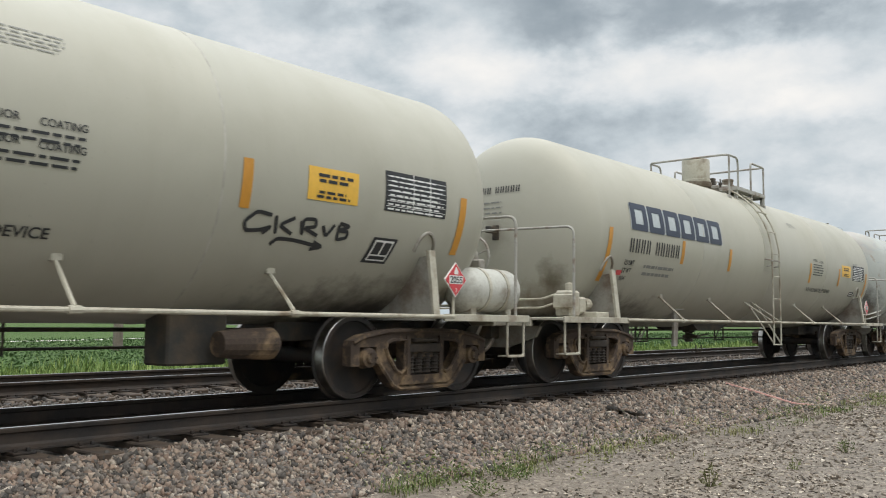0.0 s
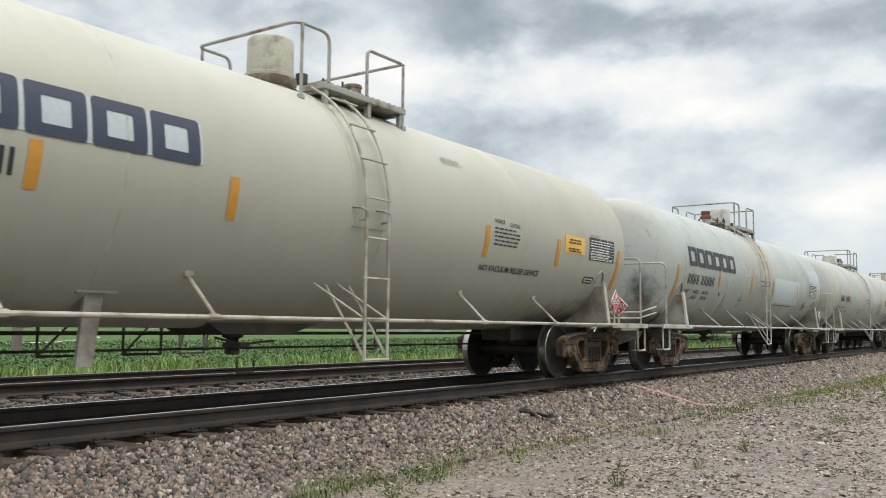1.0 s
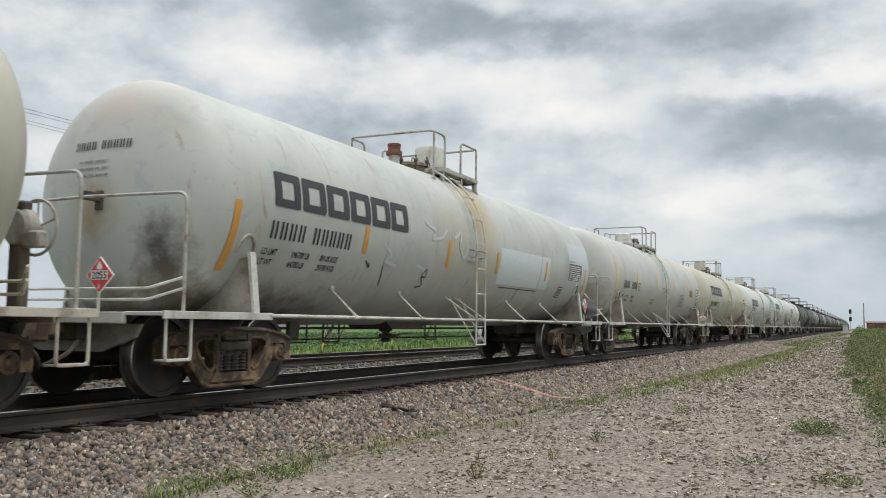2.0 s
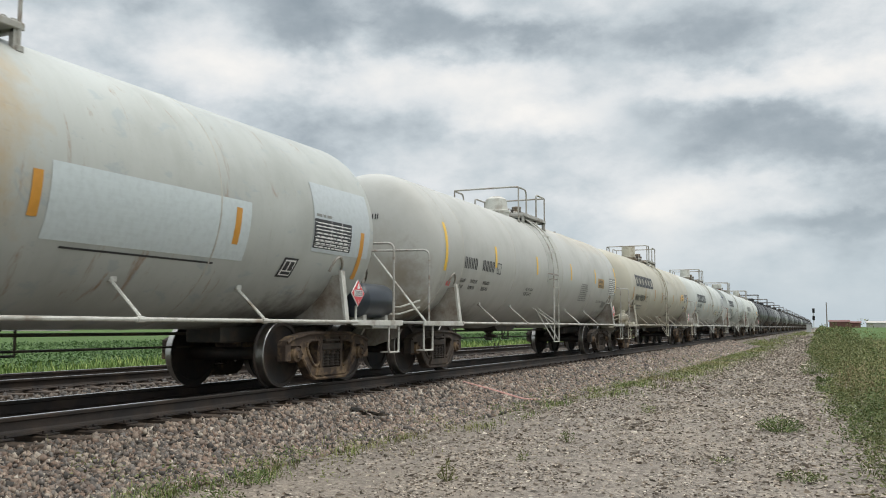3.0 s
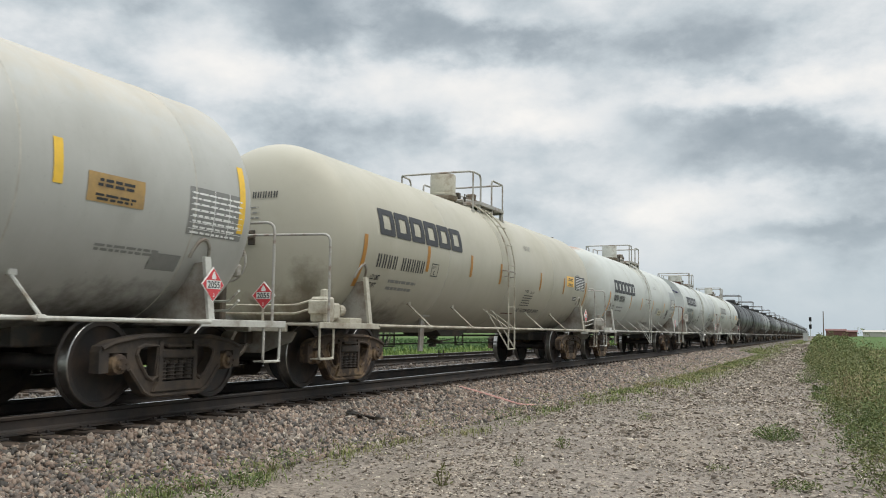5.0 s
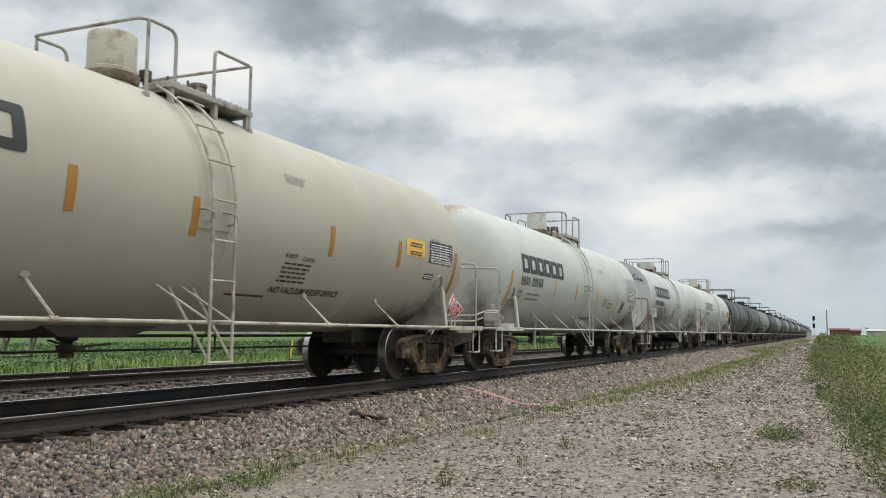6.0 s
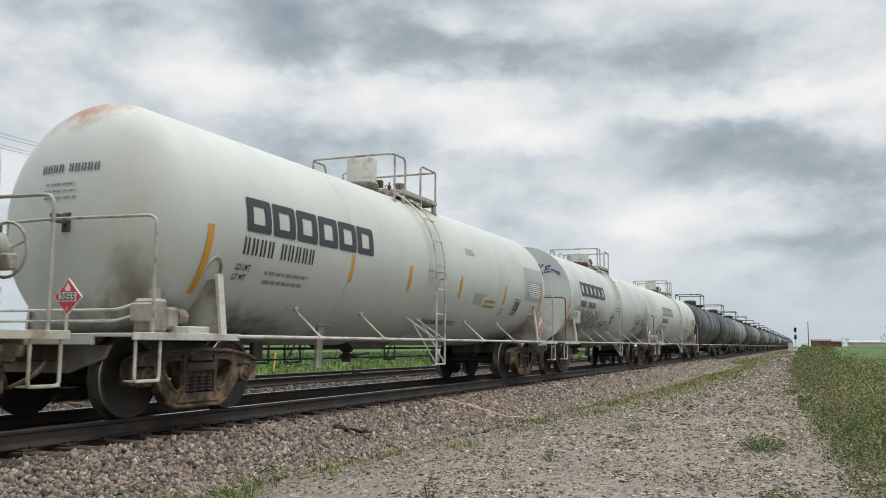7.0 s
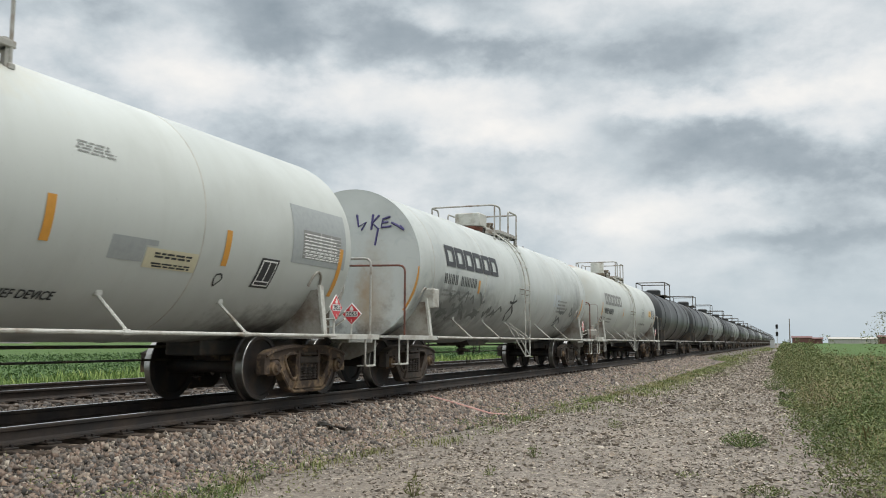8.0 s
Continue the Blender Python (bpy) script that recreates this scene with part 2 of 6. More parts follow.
RED = plain("red_placard_plastic", (0.62, 0.06, 0.07), 0.35)
SIGN_WHITE = plain("white_sign_paint", (0.78, 0.78, 0.76), 0.4)
INK = plain("black_stencil_paint", (0.025, 0.026, 0.03), 0.5)
NAVY = plain("navy_stencil_paint", (0.035, 0.045, 0.075), 0.5)
FADED_INK = plain("faded_stencil_paint", (0.22, 0.22, 0.21), 0.6)
SMEAR = plain("dark_grey_smear", (0.13, 0.14, 0.135), 0.6)
PATCH = plain("pale_blue_grey_patch_paint", (0.46, 0.50, 0.52), 0.5)
PATCH_LIGHT = plain("light_blue_grey_patch_paint", (0.53, 0.585, 0.60), 0.5)
PATCH_GREY = plain("warm_grey_patch_paint", (0.315, 0.335, 0.335), 0.5)
PURPLE_INK = plain("purple_spray_paint", (0.06, 0.05, 0.16), 0.5)
RUST_PIPE = worn("rust_red_pipe", (0.16, 0.055, 0.035), (0.08, 0.04, 0.03), 4.0, 0.7)
RUST_GRIME = worn("grimy_brown_fitting", (0.15, 0.115, 0.085), (0.33, 0.29, 0.23), 9.0, 0.7, low=0.45, high=0.65)
NAVY_BLACK = plain("black_blue_reservoir_paint", (0.018, 0.024, 0.034), 0.35)
RAIL_SIDE = worn("dark_rail_steel", (0.022, 0.018, 0.016), (0.050, 0.034, 0.024), 2.0, 0.7)
RAIL_TOP = worn("polished_rail_head", (0.58, 0.58, 0.57), (0.42, 0.40, 0.38), 1.5, 0.22, 1.0)
TIE = worn("weathered_creosote_wood", (0.085, 0.06, 0.042), (0.035, 0.027, 0.022), 3.0, 0.9)


def stone_material(name="crushed_ballast_stone", darken=0.0):
    m = Nodes(name)
    g = m.t.nodes.new("ShaderNodeNewGeometry")
    c = m.ramp(g.outputs["Random Per Island"], (0.0, (0.032, 0.030, 0.028)), (1.0, (0.460, 0.413, 0.346)), (0.22, (0.109, 0.097, 0.086)),
               (0.42, (0.217, 0.147, 0.110)), (0.56, (0.275, 0.235, 0.191)), (0.70, (0.141, 0.131, 0.126)), (0.86, (0.319, 0.235, 0.177)))
    c = m.mix(m.ramp(m.noise(40.0, 3.0), (0.4, 0.0), (0.7, 0.45)), c, (0.109, 0.094, 0.081))
    m.bump(m.noise(70.0, 3.0), 0.4, 0.004)
    # pulls every stone's tone towards near-black
    if darken:
        c = m.mix(darken, c, (0.032, 0.030, 0.029))
    return m.set(c, 0.85)


def grit_material(name, low, mid, high, scale):
    """Gravel that lies too fine or too far for single stones."""
    m = Nodes(name)
    a, b = m.cells(scale), m.cells(scale * 2.3)
    tone = m.mix(0.5, a.outputs["Color"], b.outputs["Color"])
    grey = m.t.nodes.new("ShaderNodeRGBToBW")
    m.link(tone, grey.inputs[0])
    c = m.ramp(grey.outputs[0], (0.15, low), (0.85, high), (0.5, mid))
    big = m.noise(0.5, 5.0, 0.6)
    c = m.mix(m.ramp(big, (0.40, 0.0), (0.68, 0.45)), c, tuple(v * 0.62 for v in mid))
    m.bump(m.mix(0.5, a.outputs["Distance"], b.outputs["Distance"]), 0.45, 0.02)
    return m, c


def ballast_bed_material():
    m, c = grit_material("ballast_bed", (0.028, 0.025, 0.021), (0.131, 0.107, 0.086), (0.294, 0.250, 0.206), 14.0)
    return m.set(c, 0.9)


def pebble_material():
    m = Nodes("pale_road_pebbles")
    g = m.t.nodes.new("ShaderNodeNewGeometry")
    c = m.ramp(g.outputs["Random Per Island"], (0.0, (0.192, 0.167, 0.141)), (1.0, (0.555, 0.500, 0.419)), (0.30, (0.265, 0.225, 0.186)),
               (0.55, (0.328, 0.271, 0.213)), (0.75, (0.285, 0.258, 0.226)), (0.90, (0.428, 0.368, 0.297)))
    return m.set(c, 0.9)


# the same grit as the ballast bed, in a much darker tone
def dark_bed_material():
    m, c = grit_material("dark_track_bed", (0.012, 0.011, 0.010), (0.045, 0.040, 0.036), (0.13, 0.115, 0.10), 17.0)
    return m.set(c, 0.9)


def road_material():
    m, c = grit_material("gravel_road", (0.065, 0.055, 0.046), (0.164, 0.138, 0.114), (0.322, 0.282, 0.234), 17.0)
    dust = m.noise(0.42, 6.0, 0.6, m.stretch(m.coord.outputs["Object"], 1.6, 0.5, 1.0), 0.4)
    c = m.mix(m.ramp(dust, (0.48, 0.0), (0.64, 0.42)), c, (0.227, 0.187, 0.143))
    dark = m.noise(1.3, 6.0, 0.65, m.stretch(m.coord.outputs["Object"], 1.0, 0.6, 1.0))
    c = m.mix(m.ramp(dark, (0.52, 0.0), (0.74, 0.5)), c, (0.135, 0.117, 0.096))
    return m.set(c, 0.92)


def field_material():
    m = Nodes("green_crop_field")
    n = m.noise(0.02, 6.0, 0.6, m.stretch(m.coord.outputs["Object"], 1.0, 0.25, 1.0))
    f = m.noise(3.5, 6.0, 0.7)
    c = m.ramp(n, (0.3, (0.067, 0.116, 0.033)), (0.7, (0.096, 0.154, 0.046)))
    c = m.mix(m.ramp(f, (0.38, 0.0), (0.66, 0.6)), c, (0.024, 0.050, 0.013))
    m.bump(f, 1.0, 0.15)
    return m.set(c, 0.9, 0.0, 0.2)


def leaf_material(name, low, mid, high, dry=0.0):
    m = Nodes(name)
    g = m.t.nodes.new("ShaderNodeNewGeometry")
    c = m.ramp(g.outputs["Random Per Island"], (0.0, low), (1.0, high), (0.55, mid))
    c = m.mix(m.ramp(m.noise(0.8, 3.0), (0.42, 0.0), (0.66, 0.55)), c, tuple(v * 0.6 for v in low))
    if dry:
        c = m.mix(m.ramp(m.noise(0.33, 4.0, 0.6), (0.46, 0.0), (0.64, dry)), c, (0.29, 0.225, 0.115))
    return m.set(c, 0.65, 0.0, 0.3)


STONE = stone_material()
DARK_STONE = stone_material("darkened_ballast_stone", 0.6)
PEBBLE = pebble_material()
DARK_BED = dark_bed_material()
BED = ballast_bed_material()
ROAD = road_material()
FIELD = field_material()
GRASS = leaf_material("verge_grass_blades", (0.090, 0.132, 0.038), (0.166, 0.212, 0.068), (0.271, 0.279, 0.113), 0.45)
WEED = leaf_material("weed_leaves", (0.052, 0.085, 0.024), (0.101, 0.145, 0.046), (0.239, 0.276, 0.101), 0.42)
STRAW = leaf_material("dry_seed_heads", (0.151, 0.117, 0.056), (0.226, 0.178, 0.090), (0.316, 0.257, 0.144))
BRUSH = leaf_material("field_edge_grass", (0.092, 0.166, 0.037), (0.175, 0.258, 0.064), (0.313, 0.368, 0.120))
CROP = leaf_material("crop_leaves", (0.046, 0.090, 0.028), (0.064, 0.121, 0.037), (0.092, 0.161, 0.052))

# ---- mesh helpers ----


def mesh_of(name, bm, material, smooth=False):
    me = bpy.data.meshes.new(name)
    bmesh.ops.recalc_face_normals(bm, faces=bm.faces)
    bm.to_mesh(me)
    bm.free()
    for m in (material if isinstance(material, (list, tuple)) else (material,)):
        me.materials.append(m)
    if smooth:
        me.polygons.foreach_set("use_smooth", [True] * len(me.polygons))
        me.set_sharp_from_angle(angle=radians(40))
    return me


def part(name, bm, material, parent, label="", smooth=False, at=None):
    """One mesh object under a thing or a part; bm may be a finished mesh, to share it."""
    me = bm if isinstance(bm, bpy.types.Mesh) else mesh_of(name, bm, material, smooth)
    ob = new(name, me)
    ob.parent = parent
    if at is not None:
        ob.matrix_basis = at
    return tagged(ob, label)


def box(bm, x0, x1, y0, y1, z0, z1, bevel=0.0):
    r = bmesh.ops.create_cube(bm, size=1.0, matrix=Matrix.LocRotScale(((x0 + x1) / 2, (y0 + y1) / 2, (z0 + z1) / 2), None,
                                                                      (abs(x1 - x0), abs(y1 - y0), abs(z1 - z0))))
    if bevel:
        edges = list({e for v in r["verts"] for e in v.link_edges})
        bmesh.ops.bevel(bm, geom=edges, offset=bevel, segments=1, affect="EDGES")


def tube(bm, pts, r, sides=8, bend=0.0, closed=False):
    """A round bar along a polyline, its corners rounded by bend."""
    pts = [Vector(p) for p in pts]
    if bend:
        out = [pts[0]]
        for a, b, c in zip(pts, pts[1:], pts[2:]):
            u, w = (a - b), (c - b)
            k = min(bend, u.length * 0.49, w.length * 0.49)
            p, q = b + u.normalized() * k, b + w.normalized() * k
            for i in range(5):
                s = i / 4
                out.append(p * (1 - s) ** 2 + b * 2 * s * (1 - s) + q * s * s)
        pts = out + [pts[-1]]
    n = len(pts)
    rings, side = [], None
    for i, p in enumerate(pts):
        if closed:
            d = (pts[(i + 1) % n] - pts[i - 1]).normalized()
        else:
            d = (pts[min(i + 1, n - 1)] - pts[max(i - 1, 0)]).normalized()
        if side is None:
            side = d.orthogonal().normalized()
        else:
            side = (side - d * side.dot(d)).normalized()
        other = d.cross(side)
        rings.append([bm.verts.new(p + (side * math.cos(a) + other * math.sin(a)) * r)
                      for a in (2 * math.pi * k / sides for k in range(sides))])
    for i in range(n if closed else n - 1):
        a, b = rings[i], rings[(i + 1) % n]
        for k in range(sides):
            bm.faces.new((a[k], a[(k + 1) % sides], b[(k + 1) % sides], b[k]))
    if not closed:
        bm.faces.new(rings[0][::-1])
        bm.faces.new(rings[-1])


def lathe(bm, profile, axis="z", centre=(0, 0, 0), sides=24, slots=None):
    """Turns a profile of (radius, height) round an axis through centre."""
    cx, cy, cz = centre
    rings = []
    for r, h in profile:
        ring = []
        for k in range(sides if r > 1e-6 else 1):
            a = 2 * math.pi * k / sides
            u, w = r * math.cos(a), r * math.sin(a)
            co = {"x": (cx + h, cy + u, cz + w), "y": (cx + u, cy + h, cz + w), "z": (cx + u, cy + w, cz + h)}[axis]
            ring.append(bm.verts.new(co))
        rings.append(ring)
    for i, (a, b) in enumerate(zip(rings, rings[1:])):
        for k in range(sides):
            q = (k + 1) % sides
            if len(a) == 1 and len(b) == 1:
                continue
            if len(a) == 1:
                f = bm.faces.new((a[0], b[k], b[q]))
            elif len(b) == 1:
                f = bm.faces.new((a[k], a[q], b[0]))
            else:
                f = bm.faces.new((a[k], a[q], b[q], b[k]))
            if slots:
                f.material_index = slots[i]


def prism(bm, outline, x0, x1):
    """A plate with an outline in y and z, between x0 and x1."""
    a = [bm.verts.new((x0, y, z)) for y, z in outline]
    b = [bm.verts.new((x1, y, z)) for y, z in outline]
    n = len(outline)
    bm.faces.new(a[::-1])
    bm.faces.new(b)
    for i in range(n):
        bm.faces.new((a[i], a[(i + 1) % n], b[(i + 1) % n], b[i]))


def slab(bm, outline, y0, y1):
    """A plate with an outline in x and z, between y0 and y1."""
    a = [bm.verts.new((x, y0, z)) for x, z in outline]
    b = [bm.verts.new((x, y1, z)) for x, z in outline]
    n = len(outline)
    bm.faces.new(a)
    bm.faces.new(b[::-1])
    for i in range(n):
        bm.faces.new((a[i], b[i], b[(i + 1) % n], a[(i + 1) % n]))


def from_arrays(name, verts, faces, material, smooth=False):
    """A mesh from numpy arrays: verts (n, 3) and triangles or quads (m, k)."""
    me = bpy.data.meshes.new(name)
    k = faces.shape[1]
    me.vertices.add(len(verts))
    me.vertices.foreach_set("co", np.ascontiguousarray(verts, dtype=np.float32).ravel())
    me.loops.add(faces.size)
    me.loops.foreach_set("vertex_index", np.ascontiguousarray(faces, dtype=np.int32).ravel())
    me.polygons.add(len(faces))
    me.polygons.foreach_set("loop_start", np.arange(0, faces.size, k, dtype=np.int32))
    me.update(calc_edges=True)
    me.validate()
    me.materials.append(material)
    if smooth:
        me.polygons.foreach_set("use_smooth", [True] * len(me.polygons))
    return me

# ---- ground and track ----
rng = np.random.default_rng(7)


def toe(y):
    """Foot of the ballast slope beside the near track."""
    return np.interp(y, (0, 8, 14, 24, 54), (-5.85, -5.75, -5.5, -5.05, -4.8))


def verge(y):
    """Edge of the tall weeds beside the road."""
    return np.interp(y, (0, 6, 9.7, 13, 19, 26, 58, 260), (1.2, 0.82, 0.46, 0.14, 0.02, -0.1, -0.75, -2.0))


def ground_z(x, y):
    x, y = np.asarray(x, float), np.asarray(y, float)
    t, v = toe(y), verge(y)
    z = np.full(np.broadcast(x, y).shape, 0.0)
    left = np.interp(x, (-60, -17.5, -16.0, -15.3, -6.42), (0.25, 0.12, 0.20, 0.40, 0.415))
    slope = 0.435 - (x + 6.42) / (t + 6.42) * 0.385
    road = 0.05 * np.exp(-np.maximum(x - t, 0) / 0.5) + 0.02 * np.sin(x * 2.1 + y * 0.23) * np.clip((x - t) / 1.0, 0, 1)
    right = np.interp(x - v, (0, 0.8, 2.5, 6, 40), (0.0, 0.04, 0.10, 0.14, 0.18)) + np.interp(y, (90, 420, 2600), (0, 1.1, 1.6)) * np.clip((x - v) / 6, 0, 1)
    return np.where(x < -6.42, left, np.where(x < t, slope, road + np.where(x > v, right, 0.0))) + z


def build_ground():
    xs = np.concatenate([[-2600, -1200, -500, -200, -100, -60, -40, -28, -20], np.arange(-18, -14.5, 0.5), [-13, -11, -9, -7.5],
                         np.arange(-6.6, 2.0, 0.14), np.arange(2.0, 7, 0.5), [8, 10, 14, 20, 30, 40, 70, 150, 400, 1200, 2600]])
    ys = np.concatenate([[-2600, -800, -200, -60, -20, -8], np.arange(-4, 40, 0.4), np.arange(40, 120, 4), [130, 160, 200, 260, 340, 450, 700, 1200, 2600]])
    gx, gy = np.meshgrid(xs, ys, indexing="ij")
    gz = ground_z(gx, gy)
    near = np.array([noise.noise(Vector((a * 1.3, b * 1.3, 0))) * 0.012 + noise.noise(Vector((a * 4, b * 4, 3))) * 0.005
                     for a, b in zip(gx.ravel(), gy.ravel())]).reshape(gx.shape)
    gz = gz + near * ((gx > -6.5) & (gx < 8))
    nx, ny = gx.shape
    idx = np.arange(nx * ny).reshape(nx, ny)
    faces = np.stack([idx[:-1, :-1], idx[1:, :-1], idx[1:, 1:], idx[:-1, 1:]], -1).reshape(-1, 4)
    me = from_arrays("ground", np.stack([gx, gy, gz], -1).reshape(-1, 3), faces, ROAD, True)
    me.materials.append(BED)
    me.materials.append(FIELD)
    me.materials.append(DARK_BED)
    cx = (gx[:-1, :-1] + gx[1:, 1:]).ravel() / 2
    cy = (gy[:-1, :-1] + gy[1:, 1:]).ravel() / 2
    # the strip within the near track takes the darker bed
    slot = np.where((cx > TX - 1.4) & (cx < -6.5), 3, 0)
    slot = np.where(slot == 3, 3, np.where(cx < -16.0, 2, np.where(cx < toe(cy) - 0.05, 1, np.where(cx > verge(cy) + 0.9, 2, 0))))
    me.polygons.foreach_set("material_index", slot.astype(np.int32))
    tagged(new("ground", me), "gravel road between ballast shoulder and green fields", "ground", kind="structure")


build_ground()


def rail_mesh():
    """Flat-bottomed rail 0.18 m high with a worn bright running band."""
    half = [(0.075, 0.0), (0.075, 0.012), (0.02, 0.03), (0.0085, 0.05), (0.0085, 0.125), (0.034, 0.14), (0.037, 0.165), (0.030, 0.176)]
    prof = half + [(-x, z) for x, z in half[::-1]]
    ys = [-80, -20, 0, 20, 60, 150, 400, 900]
    bm = bmesh.new()
    rings = [[bm.verts.new((x, y, z)) for x, z in prof] for y in ys]
    n = len(prof)
    for a, b in zip(rings, rings[1:]):
        for i in range(n):
            f = bm.faces.new((a[i], a[(i + 1) % n], b[(i + 1) % n], b[i]))
            f.material_index = 1 if i == 7 else 0
    bm.faces.new(rings[0][::-1])
    bm.faces.new(rings[-1])
    return mesh_of("rail", bm, (RAIL_SIDE, RAIL_TOP))


def tie_mesh():
    bm = bmesh.new()
    box(bm, -1.30, 1.30, -0.115, 0.115, -0.17, 0.0, 0.012)
    return mesh_of("tie", bm, TIE)


def plate_mesh():
    bm = bmesh.new()
    box(bm, -0.17, 0.17, -0.09, 0.09, 0.0, 0.018, 0.004)
    for sx in (-0.11, 0.11):
        for sy in (-0.05, 0.05):
            box(bm, sx - 0.016, sx + 0.016, sy - 0.016, sy + 0.016, 0.018, 0.045, 0.004)
    return mesh_of("tie_plate", bm, RAIL_SIDE)


RAIL, TIE_ME, PLATE = rail_mesh(), tie_mesh(), plate_mesh()


def build_track(name, x, label, first, last):
    root = tagged(new(name), label, "railway track", kind="structure")
    root.location = (x, 0, RT - 0.176)
    for sx in (-0.76, 0.76):
        part("rail", RAIL, None, root, "dark rail with a bright worn head", at=pose(sx, 0, 0))
    r = random.Random(3)
    y = first
    while y < last:
        m = pose(r.uniform(-0.04, 0.04), y + r.uniform(-0.03, 0.03), -0.02 + r.uniform(-0.008, 0.004), 0, 0, r.uniform(-1.2, 1.2))
        part("tie", TIE_ME, None, root, at=m)
        if y < 32:
            part("tie_plate", PLATE, None, root, at=pose(0.76, y, -0.02))
        y += 0.52
    bm = bmesh.new()
    while y < 160:
        box(bm, -1.3, 1.3, y - 0.11, y + 0.11, -0.17, -0.022)
        y += 0.52
    far = part("far_ties", bm, TIE, root, "more weathered ties further along")
    tagged(far, kind="stuff")


build_track("track_near", TX, "near railway track on ballast with worn bright rails", 1.0, 50)
build_track("track_far", TX - 4.86, "second empty railway track behind the train", 2.0, 42)


def stone_field(name, label, x, y, z, size, seed, material=STONE, small=False):
    """Broken stones, each a crooked little polyhedron, dropped at x, y, z."""
    r = np.random.default_rng(seed)
    bm = bmesh.new()
    if small:
        bmesh.ops.create_cone(bm, segments=4, radius1=1.0, radius2=0.0, depth=1.1)
    else:
        bmesh.ops.create_cube(bm, size=1.35)
    bmesh.ops.triangulate(bm, faces=bm.faces[:])
    bm.verts.ensure_lookup_table()
    base = np.array([v.co[:] for v in bm.verts])
    tri = np.array([[v.index for v in f.verts] for f in bm.faces])
    bm.free()
    n, k = len(x), len(base)
    shape = base[None] * r.uniform(0.55, 1.3, (n, k, 1)) * r.uniform(0.6, 1.35, (n, 1, 3)) + r.normal(size=(n, k, 3)) * 0.12
    q = r.normal(size=(n, 4))
    q /= np.linalg.norm(q, axis=1)[:, None]
    w, a, b, c = q.T
    rot = np.stack([1 - 2 * (b * b + c * c), 2 * (a * b - c * w), 2 * (a * c + b * w), 2 * (a * b + c * w), 1 - 2 * (a * a + c * c),
                    2 * (b * c - a * w), 2 * (a * c - b * w), 2 * (b * c + a * w), 1 - 2 * (a * a + b * b)], -1).reshape(n, 3, 3)
    v = np.einsum("nij,nkj->nki", rot, shape) * size[:, None, None]
    if small:
        v[:, :, 2] *= 0.55
    v += np.stack([x, y, z], -1)[:, None]
    f = (tri[None] + (np.arange(n) * k)[:, None, None]).reshape(-1, 3)
    return tagged(new(name, from_arrays(name, v.reshape(-1, 3), f, material)), label, "gravel", kind="stuff")


def scatter(n, x0, x1, y0, y1, power=1.0):
    """Random places, crowded towards y0."""
    y = y0 + (y1 - y0) * rng.random(n) ** power
    return rng.uniform(0, 1, n) * (x1 - x0) + x0, y


def build_stones():
    n = 90000
    y = 2.0 + 66 * rng.random(n) ** 2.0
    x = -6.62 + (toe(y) + 0.40 + 6.62) * rng.random(n) ** 0.9
    s = rng.uniform(0.011, 0.031, n) * (1 + y / 40)
    z = ground_z(x, y) + s * rng.uniform(-0.1, 0.75, n)
    stone_field("ballast_shoulder", "grey, brown and pink crushed ballast stones", x, y, z, s, 1)
    # stones between the tracks use the darker copy of the ballast
    n = 10000
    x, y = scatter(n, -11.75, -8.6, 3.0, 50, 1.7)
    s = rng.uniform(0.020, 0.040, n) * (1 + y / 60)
    stone_field("ballast_between_tracks", "dark grey ballast stones between the two tracks", x, y, 0.41 + s * rng.uniform(-0.1, 0.8, n), s, 2, DARK_STONE)
    n = 170000
    y = 3.5 + 150 * rng.random(n) ** 2.9
    x = toe(y) + 0.1 + (verge(y) + 0.4 - toe(y)) * rng.random(n)
    keep = np.array([noise.noise(Vector((a * 0.7, b * 0.35, 5))) for a, b in zip(x, y)]) + rng.uniform(-0.5, 0.5, n) > -0.30
    x, y = x[keep], y[keep]
    n = len(x)
    s = rng.uniform(0.007, 0.019, n) * (1 + y / 18) * np.where(rng.random(n) < 0.10, 1.8, 1.0)
    stone_field("road_gravel", "loose pale gravel on the dusty road", x, y, ground_z(x, y) + s * 0.05, s, 3, PEBBLE, True)


build_stones()


# ---- plants ----


def blades(name, label, x, y, z, height, width, lean, seed, material, category="grass"):
    """Tapered, bent blades of grass or narrow leaves: two quads and a tip each."""
    r = np.random.default_rng(seed)
    n = len(x)
    turn = r.uniform(0, 2 * np.pi, n)
    side = np.stack([np.cos(turn), np.sin(turn), np.zeros(n)], -1) * (width / 2)[:, None]
    away = np.stack([-np.sin(turn), np.cos(turn), np.zeros(n)], -1) * (height * lean * r.uniform(0.2, 1.0, n))[:, None]
    foot = np.stack([x, y, z], -1)
    up = np.zeros((n, 3))
    up[:, 2] = height
    mid, tip = foot + up * 0.55 + away * 0.3, foot + up * r.uniform(0.8, 1.0, n)[:, None] + away
    v = np.stack([foot - side * 0.7, foot + side * 0.7, mid + side, mid - side, tip], 1).reshape(-1, 3)
    k = (np.arange(n) * 5)[:, None]
    f = np.concatenate([k + np.array([[0, 1, 2]]), k + np.array([[0, 2, 3]]), k + np.array([[3, 2, 4]])])
    return tagged(new(name, from_arrays(name, v, f, material)), label, category, kind="stuff")


